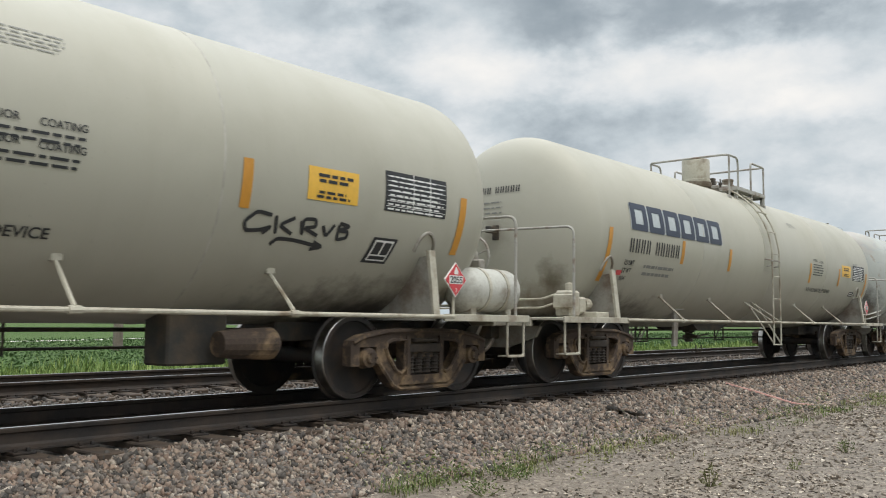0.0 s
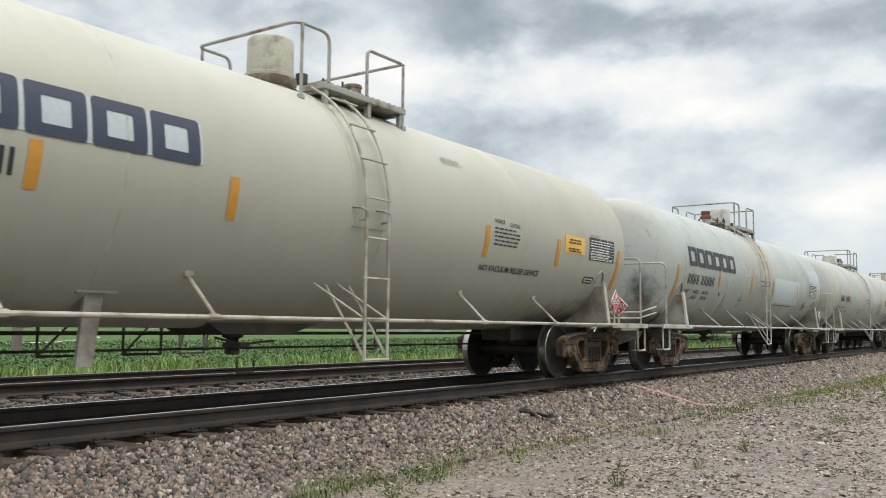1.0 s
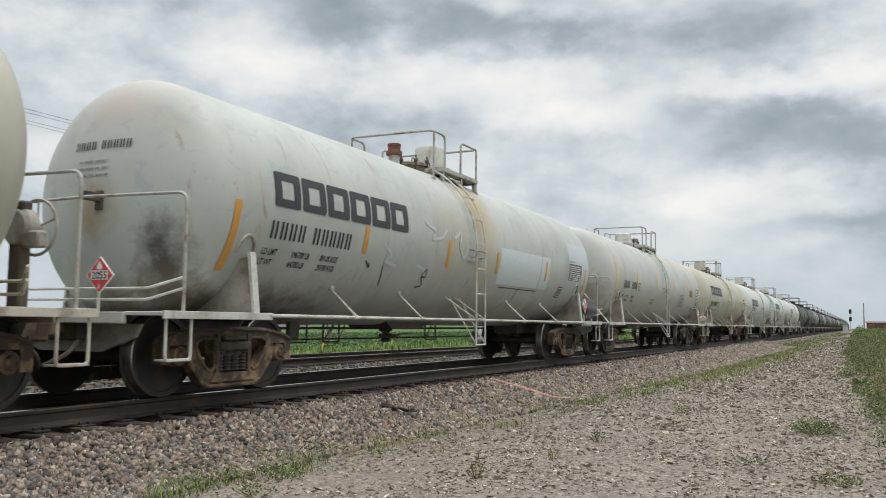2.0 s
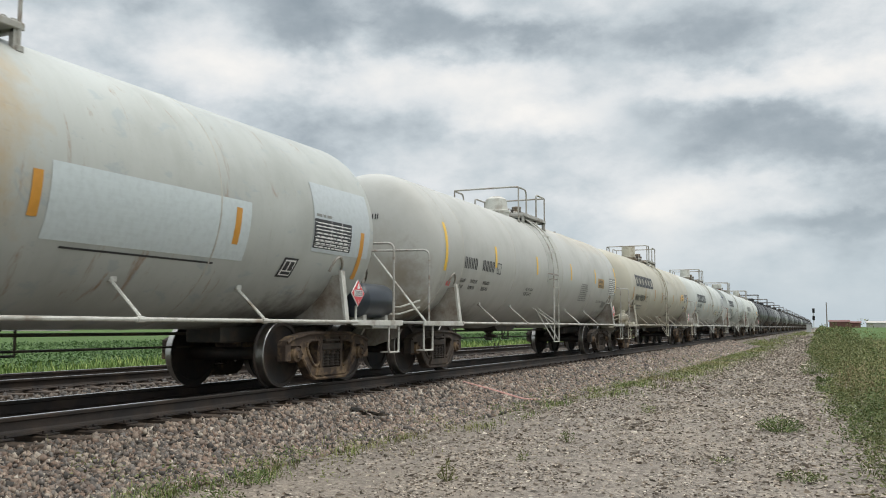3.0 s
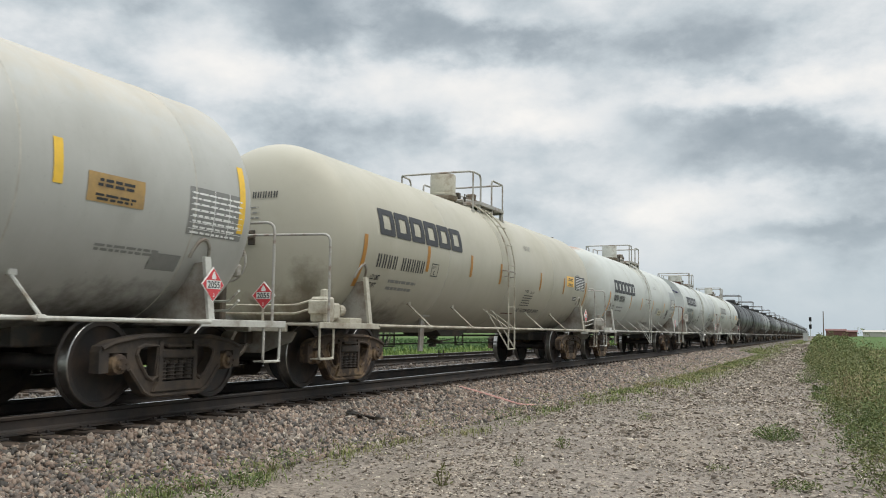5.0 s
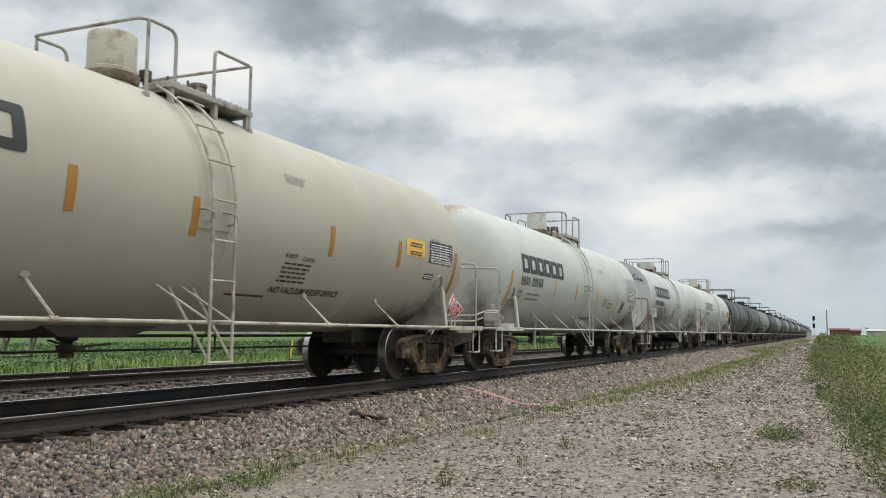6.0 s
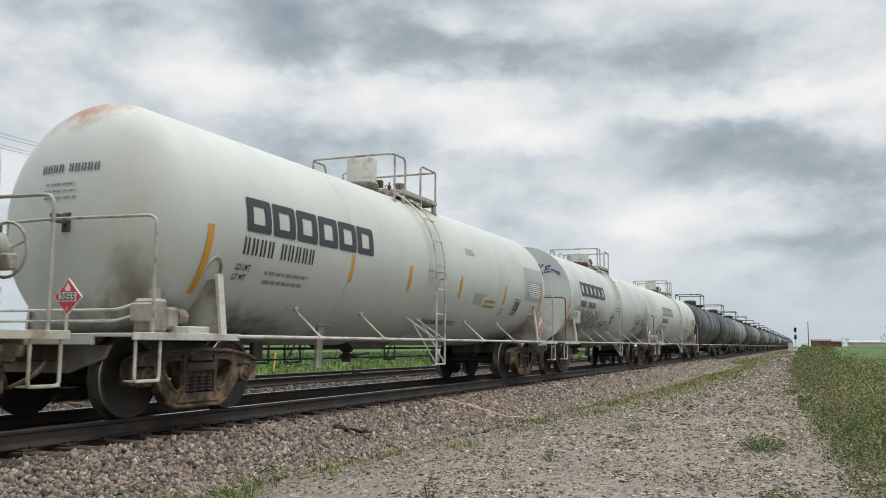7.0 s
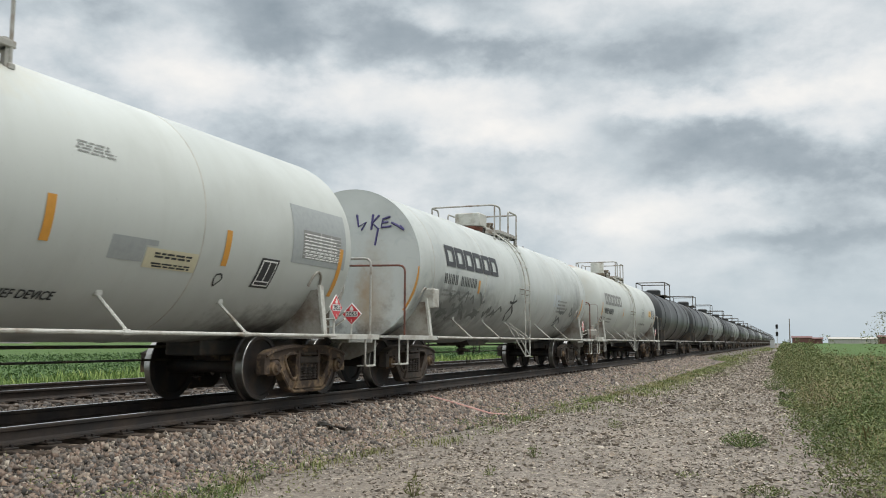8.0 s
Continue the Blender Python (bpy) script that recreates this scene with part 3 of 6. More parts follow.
def leaf_mass(x, y, z, length, seed, slim=0.2):
    """Short broad leaves at any tilt; vertices and triangles."""
    r = np.random.default_rng(seed)
    n = len(x)
    d = r.normal(size=(n, 3)) * (1, 1, 0.6) + (0, 0, 0.35)
    d /= np.linalg.norm(d, axis=1)[:, None]
    s = np.cross(d, r.normal(size=(n, 3)))
    s /= np.linalg.norm(s, axis=1)[:, None]
    foot = np.stack([x, y, z], -1)
    L = length[:, None]
    v = np.stack([foot, foot + d * L * 0.5 + s * L * slim, foot + d * L, foot + d * L * 0.5 - s * L * slim], 1).reshape(-1, 3)
    k = (np.arange(n) * 4)[:, None]
    return v, np.concatenate([k + np.array([[0, 1, 2]]), k + np.array([[0, 2, 3]])])


def ragged_edge(y):
    return np.array([noise.noise(Vector((b * 0.5, 3.3, 1))) * 0.42 + noise.noise(Vector((b * 1.7, 8.1, 1))) * 0.30 for b in y])


def crowd(n, y0, y1, seed, deep, power=1.5, ease=1.3, fan=0.24):
    """Places to the right of the road's edge, with their distance from it and a clump value."""
    r = np.random.default_rng(seed)
    y = y0 + (y1 - y0) * r.random(n) ** power
    edge = (r.random(n) ** ease) * (deep + fan * y)
    x = verge(y) + 0.08 + ragged_edge(y) + edge
    lump = np.array([noise.noise(Vector((a * 0.55, b * 0.30, 9))) + 0.5 * noise.noise(Vector((a * 1.9, b * 1.4, 2))) for a, b in zip(x, y)])
    return r, x, y, edge, lump


def bushes(n, y0, y1, seed, leaves, size, deep, power=1.5):
    """Leafy stalks grouped in loose bushes of differing height: leaf places and stalk lines."""
    r, x, y, edge, lump = crowd(n, y0, y1, seed, deep, power, 1.0, 0.03)
    keep = lump + r.uniform(-0.35, 0.35, n) > -0.22 + 0.22 * np.minimum(edge, 3)
    x, y, edge, lump = x[keep], y[keep], edge[keep], lump[keep]
    n = len(x)
    tall = np.clip(0.22 + 0.5 * np.minimum(edge, 0.8) + 0.6 * lump, 0.12, 1.2) * r.uniform(0.40, 1.75, n) * np.clip(1.3 - 0.22 * edge, 0.4, 1.2)
    pick = np.repeat(np.arange(n), leaves)
    m = len(pick)
    up = r.random(m) ** 0.75
    lean = r.normal(size=(n, 2)) * 0.12
    wide = (0.26 * (1.08 - up)) * (0.45 + tall[pick])
    lx = x[pick] + lean[pick, 0] * up + r.normal(size=m) * wide
    ly = y[pick] + lean[pick, 1] * up + r.normal(size=m) * wide
    lz = ground_z(lx, ly) + tall[pick] * up
    return lx, ly, lz, r.uniform(0.5, 1.3, m) * size * (1.15 - 0.5 * up) * (1 + ly / 40)


def build_plants():
    lx, ly, lz, size = bushes(620, 5.0, 66, 21, 380, 0.046, 1.5)
    v, f = leaf_mass(lx, ly, lz, size, 22, 0.14)
    tagged(new("verge_weeds", from_arrays("verge_weeds", v, f, WEED)), "leafy green weeds along the road's edge", "weeds", kind="stuff")
    lx, ly, lz, size = bushes(1500, 60, 330, 27, 24, 0.09, 0.5, 1.2)
    v, f = leaf_mass(lx, ly, lz, size, 28)
    tagged(new("far_verge_weeds", from_arrays("far_verge_weeds", v, f, WEED)), "green weeds along the far road's edge", "weeds", kind="stuff")
    r, x, y, edge, lump = crowd(46000, 5.0, 75, 23, 2.2, 1.5, 0.85)
    tall = np.clip(0.05 + 0.34 * np.minimum(edge, 0.9) - 0.10 * lump, 0.08, 0.6)
    blades("verge_grass", "tall green grass among the weeds", x, y, ground_z(x, y) - 0.02, tall * r.uniform(0.6, 1.2, len(x)) * np.where(r.random(len(x)) < 0.2, 1.7, 1.0) + 0.03,
           r.uniform(0.003, 0.008, len(x)) * (1 + y / 16), 0.7, 24, GRASS)
    r, x, y, edge, lump = crowd(26000, 5.0, 75, 25, 3.5)
    keep = (edge > 0.45) & (lump + r.uniform(-0.25, 0.25, len(x)) < 0.12)
    x, y, edge, lump = x[keep], y[keep], edge[keep], lump[keep]
    blades("dry_grass_heads", "brown dry seed heads over the weeds", x, y, ground_z(x, y) + 0.10, r.uniform(0.18, 0.60, len(x)),
           r.uniform(0.004, 0.009, len(x)) * (1 + y / 16), 0.9, 26, STRAW)
    # thin grass at the foot of the ballast
    r = np.random.default_rng(31)
    n = 34000
    y = 5.5 + 80 * r.random(n) ** 1.25
    mid = np.interp(y, (5, 8, 12, 16, 24, 54), (-5.35, -5.3, -5.05, -4.85, -4.45, -4.3))
    x = mid + r.normal(size=n) * np.interp(y, (5, 14, 22, 40), (0.30, 0.34, 0.55, 0.62))
    clump = np.array([noise.noise(Vector((a * 1.6, b * 0.9, 4))) for a, b in zip(x, y)])
    keep = clump + r.uniform(-0.25, 0.25, n) > np.interp(y, (5, 14, 24, 40), (0.40, 0.30, -0.02, -0.45))
    x, y = x[keep], y[keep]
    blades("ballast_foot_grass", "sparse green grass at the ballast's foot", x, y, ground_z(x, y) - 0.01, r.uniform(0.04, 0.14, len(x)),
           r.uniform(0.004, 0.008, len(x)) * (1 + y / 14), 0.9, 32, GRASS)
    y = 80 + 190 * r.random(5000)
    x = -4.3 + r.normal(size=5000) * 0.65
    blades("far_foot_grass", "green grass along the ballast's far foot", x, y, ground_z(x, y) - 0.01, r.uniform(0.08, 0.22, 5000),
           r.uniform(0.04, 0.10, 5000), 0.9, 35, GRASS)
    # small leafy weeds in the same strip
    n = 5200
    hub = 5.8 + 26 * r.random(130) ** 1.2
    pick = r.integers(0, 130, n)
    y = hub[pick] + r.normal(size=n) * 0.09
    off = r.normal(size=130) * 0.30
    x = np.interp(y, (5, 8, 12, 16, 24, 54), (-5.35, -5.3, -5.05, -4.85, -4.45, -4.3)) + off[pick] + r.normal(size=n) * 0.08
    v, f = leaf_mass(x, y, ground_z(x, y) + r.uniform(0.0, 0.13, n), r.uniform(0.02, 0.05, n), 34)
    tagged(new("ballast_foot_weeds", from_arrays("ballast_foot_weeds", v, f, GRASS)), "small leafy weeds at the ballast's foot", "weeds", kind="stuff")
    # grass behind the second track
    n = 42000
    y = 4 + 90 * r.random(n) ** 1.5
    x = -16.0 - 6.0 * r.random(n) ** 1.6
    lump = np.array([noise.noise(Vector((a * 0.6, b * 0.5, 8))) for a, b in zip(x, y)])
    blades("field_edge_grass", "fresh green grass along the field's edge", x, y, ground_z(x, y) - 0.02, np.clip(0.36 + 0.42 * lump, 0.12, 0.85) * r.uniform(0.5, 1.25, n),
           r.uniform(0.012, 0.028, n) * (1 + y / 40), 0.5, 33, BRUSH)
    # low crop rows further out in the field
    n = 80000
    y = 2 + 150 * r.random(n) ** 1.3
    x = -21.5 - np.round(30 * r.random(n) ** 1.4 / 0.76) * 0.76 + r.normal(size=n) * 0.13
    v, f = leaf_mass(x, y, ground_z(x, y) + r.uniform(0.02, 0.20, n), r.uniform(0.06, 0.14, n) * (1 + y / 120), 36, 0.26)
    tagged(new("field_crop", from_arrays("field_crop", v, f, CROP)), "low green crop in rows across the field", "crop", kind="stuff")
    # single weeds on the road
    for px, py, n, spread, tall, label in ((-3.08, 11.04, 70, 0.10, 0.20, "small green weed growing in the gravel road"),
                                           (-3.13, 9.35, 60, 0.07, 0.15, "tiny green weed growing in the gravel road"),
                                           (-3.39, 7.84, 90, 0.08, 0.24, "small upright green weed growing in the gravel road"),
                                           (-2.89, 15.6, 90, 0.14, 0.20, "low green weed tuft in the gravel road"),
                                           (-0.62, 13.3, 520, 0.34, 0.26, "wide low clump of green weeds in the gravel"),
                                           (-0.45, 30.0, 420, 0.40, 0.55, "bushy grey-green weed beside the road's edge"),
                                           (-0.25, 9.2, 160, 0.25, 0.12, "flat patch of weeds in the gravel"),
                                           (-1.1, 10.2, 60, 0.16, 0.07, "few low weed shoots in the gravel"),
                                           (-5.05, 7.0, 160, 0.22, 0.16, "green weed tuft at the ballast's foot"),
                                           (-4.75, 6.2, 120, 0.20, 0.14, "yellowish green weed tuft at the ballast's foot")):
        a, rad = r.uniform(0, 2 * np.pi, n), spread * np.sqrt(r.random(n))
        x, y = px + rad * np.cos(a), py + rad * np.sin(a)
        h = tall * (1 - 0.5 * (rad / spread) ** 2) * r.random(n) ** 0.6
        lv, lf = leaf_mass(x, y, ground_z(x, y) + h * 0.9, r.uniform(0.018, 0.042, n) * (1 + tall), 40 + n)
        plant = tagged(new("weed"), label, "weed", "weeds in the gravel")
        leaves = new("leaves", from_arrays("leaves", lv, lf, WEED))
        leaves.parent = plant
        tagged(leaves, kind="stuff")
        bm = bmesh.new()
        for i in range(0, n, 6):
            tube(bm, [(px + (x[i] - px) * 0.3, py + (y[i] - py) * 0.3, float(ground_z(x[i], y[i])) - 0.01), (x[i], y[i], float(ground_z(x[i], y[i])) + h[i])], 0.003, 4)
        part("stalk", bm, WEED, plant)


build_plants()


# ---- far things ----


def wall_paint(name, color):
    m = Nodes(name)
    boards = m.noise(0.6, 3.0, 0.6, m.stretch(m.coord.outputs["Object"], 6.0, 6.0, 0.3))
    c = m.mix(m.ramp(boards, (0.4, 0.0), (0.7, 0.5)), color, tuple(v * 0.7 for v in color))
    return m.set(c, 0.7)


BARN_RED, PALE_WALL, GREY_ROOF = wall_paint("red_barn_boards", (0.15, 0.062, 0.055)), wall_paint("pale_wall_panels", (0.42, 0.40, 0.37)), wall_paint("grey_roof_metal", (0.33, 0.33, 0.34))
POLE_WOOD = worn("grey_pole_wood", (0.20, 0.17, 0.14), (0.11, 0.09, 0.07), 1.5, 0.85)
SIGNAL_BLACK = plain("black_signal_paint", (0.02, 0.02, 0.02), 0.5)
CABINET = plain("pale_metal_cabinet", (0.48, 0.49, 0.48), 0.5)


def build_shed(label, x, y, length, depth, eave, ridge, wall, roof, turn=0.0, doors=3):
    root = tagged(new("farm_building"), label, "building", "far farm buildings")
    root.matrix_basis = pose(x, y, float(ground_z(x, y)), 0, 0, turn)
    bm = bmesh.new()
    slab(bm, [(-length / 2, 0), (length / 2, 0), (length / 2, eave), (-length / 2, eave)], 0, depth)
    part("wall", bm, wall, root)
    bm = bmesh.new()
    prism(bm, [(-0.4, eave - 0.05), (depth + 0.4, eave - 0.05), (depth / 2, ridge)], -length / 2 - 0.4, length / 2 + 0.4)
    part("roof", bm, roof, root)
    for i in range(doors):
        bm = bmesh.new()
        c = (i + 0.5) / doors * length - length / 2
        box(bm, c - 1.6, c + 1.6, -0.06, 0.02, 0.05, eave * 0.8)
        part("door", bm, GREY_ROOF, root)


build_shed("long low dark red shed at the far field's edge", 6.0, 420, 8.0, 8, 2.6, 3.3, BARN_RED, BARN_RED, 0, 0)
build_shed("long low dark red shed at the far field's edge", 12.4, 424, 4.4, 8, 2.2, 2.8, BARN_RED, BARN_RED, 0, 0)
build_shed("long pale low shed behind the red sheds", 33, 470, 28, 10, 2.3, 3.2, PALE_WALL, PALE_WALL, 0, 0)
build_shed("dark red shed at the far field's edge", 43, 420, 12, 8, 3.0, 3.8, BARN_RED, BARN_RED, 0, 0)

def build_lane():
    # pale gravel lane across the field beyond the tracks
    bm = bmesh.new()
    edge = [(-47, 8), (-49, 22), (-53, 32), (-70, 47), (-105, 66), (-150, 92)]
    rows = [[bm.verts.new((x - k * 2.2, y + k * 1.6, float(ground_z(x - k * 2.2, y)) + 0.03)) for k in (0, 1)] for x, y in edge]
    for a, b in zip(rows, rows[1:]):
        bm.faces.new((a[0], b[0], b[1], a[1]))
    m = Nodes("pale_lane_gravel")
    c = m.mix(m.ramp(m.noise(0.8, 5.0), (0.4, 0.0), (0.7, 0.6)), (0.62, 0.60, 0.54), (0.42, 0.39, 0.33))
    tagged(new("farm_lane", mesh_of("farm_lane", bm, m.set(c, 0.9))), "pale gravel farm lane across the green field", "road", kind="structure")


build_lane()
build_shed("white farm shed across the field", -122, 165, 16, 9, 3.6, 5.2, PALE_WALL, GREY_ROOF, 35, 3)
build_shed("long white farm shed across the field", -215, 175, 40, 10, 3.0, 4.4, PALE_WALL, PALE_WALL, 50, 4)


def build_signal():
    root = tagged(new("railway_signal"), "black two-head railway signal on a grey mast", "signal")
    root.location = (-2.6, 255, 0)
    bm = bmesh.new()
    tube(bm, [(0, 0, -0.2), (0, 0, 5.6)], 0.09, 8)
    part("mast", bm, CABINET, root)
    for z in (3.9, 5.9):
        bm = bmesh.new()
        box(bm, -0.32, 0.32, -0.12, 0.12, z - 0.6, z + 0.6, 0.05)
        head = part("signal_head", bm, SIGNAL_BLACK, root)
        for dz in (-0.36, 0, 0.36):
            bm = bmesh.new()
            lathe(bm, [(0.13, -0.36), (0.13, -0.12), (0.0, -0.13)], "y", (0, 0, z + dz), 12)
            part("lamp_hood", bm, SIGNAL_BLACK, head)
    cab = tagged(new("relay_cabinet"), "pale metal relay cabinet beside the signal", "cabinet")
    cab.location = (-3.9, 256, 0)
    bm = bmesh.new()
    box(bm, -0.6, 0.6, -0.6, 0.6, -0.1, 2.1, 0.04)
    part("body", bm, CABINET, cab)
    bm = bmesh.new()
    box(bm, -0.7, 0.7, -0.7, 0.7, 2.1, 2.22, 0.03)
    part("roof", bm, CABINET, cab)


build_signal()


def build_pole(label, x, y, height, arms, stout=1.0):
    root = tagged(new("utility_pole"), label, "utility pole", "utility poles")
    root.location = (x, y, float(ground_z(x, y)))
    bm = bmesh.new()
    lathe(bm, [(0.0, -0.3), (0.16 * stout, -0.3), (0.10 * stout, height), (0.0, height)], "z", (0, 0, 0), 10)
    part("shaft", bm, POLE_WOOD, root)
    for z, w in arms:
        bm = bmesh.new()
        box(bm, -w, w, -0.16, -0.06, z - 0.06, z + 0.06, 0.01)
        tube(bm, [(-w * 0.6, -0.1, z), (0, -0.1, z - w * 0.55), (w * 0.6, -0.1, z)], 0.02, 5)
        arm = part("crossarm", bm, POLE_WOOD, root)
        for k in (-0.92, -0.5, 0.5, 0.92):
            bm = bmesh.new()
            lathe(bm, [(0.0, 0.0), (0.035, 0.0), (0.05, 0.08), (0.03, 0.16), (0.0, 0.17)], "z", (w * k, -0.11, z + 0.06), 8)
            part("insulator", bm, CABINET, arm)
    return root


def add_transformer(pole):
    bm = bmesh.new()
    lathe(bm, [(0.0, 9.45), (0.24, 9.45), (0.27, 9.52), (0.27, 10.25), (0.22, 10.36), (0.0, 10.40)], "z", (0.42, -0.1, 0), 16)
    can = part("transformer", bm, CABINET, pole, "pale grey transformer can", True)
    for k in (-0.1, 0.1):
        bm = bmesh.new()
        lathe(bm, [(0.0, 10.36), (0.04, 10.36), (0.06, 10.44), (0.04, 10.5), (0.05, 10.58), (0.0, 10.62)], "z", (0.42 + k, -0.1, 0), 8)
        part("bushing", bm, UNDER, can)


build_pole("lone bare wooden pole in the distance", 0.6, 240, 7.4, ())
build_pole("wooden utility pole with crossarms behind the train", -22.5, 77, 10.1, ((9.3, 1.3),))
near_pole = build_pole("stout wooden utility pole with a transformer behind the train", -34.9, 19.6, 11.3, ((10.9, 0.8),), 1.35)
add_transformer(near_pole)


def build_wires():
    for k in (-1.2, -0.65, 0.65, 1.2):
        bm = bmesh.new()
        pts = []
        for (x0, y0), (x1, y1) in (((-47.3, -38), (-34.9, 19.6)), ((-34.9, 19.6), (-22.5, 77))):
            for i in range(12):
                s = i / 12
                pts.append((x0 + (x1 - x0) * s + k, y0 + (y1 - y0) * s - 0.1, 11.0 + (9.75 - 11.0) * s * (y0 > 0) - 3.0 * s * (1 - s)))
        pts.append((-22.5 + k, 77, 9.75))
        tube(bm, pts, 0.008, 4)
        tagged(new("power_line", mesh_of("power_line", bm, SIGNAL_BLACK)), "thin dark power line behind the train", "power line", "power lines", "structure")


build_wires()


def build_litter():
    # a dark scrap of rubber and a pink hose on the ballast
    bm = bmesh.new()
    r = random.Random(5)
    rows = []
    for i in range(11):
        s = i / 10
        w = (0.05 + 0.10 * math.sin(math.pi * min(1, s * 1.1 + 0.05))) * (0.45 if 0.58 < s < 0.68 else 1)
        rows.append([bm.verts.new((s * 0.62 - 0.31, j * w * 0.5 + r.uniform(-0.02, 0.02), 0.05 + 0.05 * math.sin(s * 6) * (1 - abs(j)) + r.uniform(0, 0.02))) for j in (-1, -0.4, 0.4, 1)])
    for a, b in zip(rows, rows[1:]):
        for j in range(3):
            bm.faces.new((a[j], a[j + 1], b[j + 1], b[j]))
    res = bmesh.ops.solidify(bm, geom=bm.faces[:], thickness=0.015)
    ob = new("rubber_scrap", mesh_of("rubber_scrap", bm, UNDER, True))
    ob.matrix_basis = pose(-6.0, 10.95, float(ground_z(-6.0, 10.95)) + 0.02, 0, 10, 30)
    tagged(ob, "torn dark brown rubber scrap lying on the ballast", "rubber scrap")
    bm = bmesh.new()
    pts = []
    for i in range(13):
        s = i / 12
        x, y = -6.35 + 1.2 * s, 15.45 + 1.1 * s + 0.05 * math.sin(s * 5)
        pts.append((x, y, float(ground_z(x, y)) + 0.045))
    tube(bm, pts, 0.022, 6)
    ob = tagged(new("hose", mesh_of("hose", bm, plain("faded_pink_hose", (0.55, 0.30, 0.26), 0.6), True)), "thin faded pink hose lying down the ballast slope", "hose")
    for (x0, y0, x1, y1) in ((0.35, 8.3, 0.9, 7.6), (0.2, 8.6, 0.75, 8.2), (0.5, 9.1, 1.0, 8.6)):
        bm = bmesh.new()
        n = 6
        tube(bm, [(x0 + (x1 - x0) * i / n, y0 + (y1 - y0) * i / n + 0.03 * math.sin(i * 1.7), float(ground_z(x0 + (x1 - x0) * i / n, y0)) + 0.02 + 0.02 * math.sin(i * 2.0)) for i in range(n + 1)], 0.007, 5)
        tagged(new("twig", mesh_of("twig", bm, STRAW)), "dry pale twig at the weeds' edge", "twig", "dry twigs")

    stake = tagged(new("marker_stake"), "thin yellow marker stake leaning in the field-edge grass", "marker stake")
    stake.location = (-18.4, 27.7, float(ground_z(-18.4, 27.7)))
    bm = bmesh.new()
    tube(bm, [(0, 0, -0.1), (0.06, 0.1, 0.95)], 0.03, 6)
    part("shaft", bm, YELLOW, stake)
    bm = bmesh.new()
    lathe(bm, [(0.0, 0.0), (0.04, 0.0), (0.035, 0.05), (0.0, 0.06)], "z", (0.06, 0.1, 0.94), 8)
    part("cap", bm, YELLOW, stake)


build_litter()

# ---- the train ----
R, ZC = 1.45, 2.25        # tank radius, and its axis above the rails
CYL, DEEP = 6.95, 0.59    # half length of the shell's straight part, depth of its heads
TRUCK_Y = 6.45            # truck centres
AXLE = 0.89               # half the wheel base
WHEEL_R = 0.457
SHARED = {}


def shared(key, build):
    """Builds a mesh once and shares it between alike parts."""
    if key not in SHARED:
        SHARED[key] = build()
    return SHARED[key]


def tank_profile(seams, flat=False, cyl=CYL, deep=DEEP):
    prof = []
    if flat:
        prof += [(0.0, -7.14), (0.7, -7.135), (1.1, -7.11), (R - 0.03, -7.05), (R + 0.018, -7.05), (R + 0.018, -6.95), (R, -6.94)]
    else:
        for i in range(19):
            a = (i / 18) ** 1.25 * math.pi / 2
            prof.append((R * math.sin(a) ** 0.86 if i else 0.0, -cyl - deep * math.cos(a)))
    for s in seams:
        prof += [(R, s - 0.03), (R + 0.005, s - 0.012), (R + 0.005, s + 0.012), (R, s + 0.03)]
    return prof + [(r, -h) for r, h in prof[:(7 if flat else 19)][::-1]]


def tank_mesh(key, paint, seams, flat=False, cyl=CYL, deep=DEEP):
    def build():
        bm = bmesh.new()
        lathe(bm, tank_profile(seams, flat, cyl, deep), "y", (0, 0, ZC), 64)
        return mesh_of("tank", bm, paint, True)
    return shared(("tank", key), build)


def wrap(bm, offset):
    """Bends flat lettering (x along the car, y as height in metres) onto the tank's side."""
    lo = min(v.co.y for v in bm.verts)
    hi = max(v.co.y for v in bm.verts)
    k = lo + 0.05
    while k < hi:
        bmesh.ops.bisect_plane(bm, geom=bm.verts[:] + bm.edges[:] + bm.faces[:], plane_co=(0, k, 0), plane_no=(0, 1, 0))
        k += 0.05
    for v in bm.verts:
        a = math.asin(max(-0.99, min(0.99, (v.co.y - ZC) / R)))
        s = v.co.x + 0.05
        v.co = ((R + offset) * math.cos(a), s, ZC + (R + offset) * math.sin(a))


def rects(name, car, material, quads, label="", offset=0.006, slant=0.0):
    """Painted rectangles on the tank's side: (y0, y1, z0, z1) each."""
    bm = bmesh.new()
    for y0, y1, z0, z1 in quads:
        k0, k1 = slant * z0, slant * z1
        bm.faces.new([bm.verts.new((y, z, 0)) for y, z in ((y0 + k0, z0), (y1 + k0, z0), (y1 + k1, z1), (y0 + k1, z1))])
    wrap(bm, offset)
    me = bpy.data.meshes.new(name)
    bm.to_mesh(me)
    bm.free()
    me.materials.append(material)
    ob = new(name, me)
    ob.parent = car
    return tagged(ob, label, kind="stuff" if len(quads) > 6 else "")


def text_bm(body, size, spacing=1.0, wide=1.0):
    curve = bpy.data.curves.new("lettering", "FONT")
    curve.body, curve.size, curve.space_character, curve.offset = body, size, spacing, size * 0.016
    ob = new("lettering", curve)
    bpy.context.view_layer.update()
    me = bpy.data.meshes.new_from_object(ob)
    bpy.data.objects.remove(ob)
    bpy.data.curves.remove(curve)
    bm = bmesh.new()
    bm.from_mesh(me)
    bpy.data.meshes.remove(me)
    for v in bm.verts:
        v.co.x *= wide
    return bm


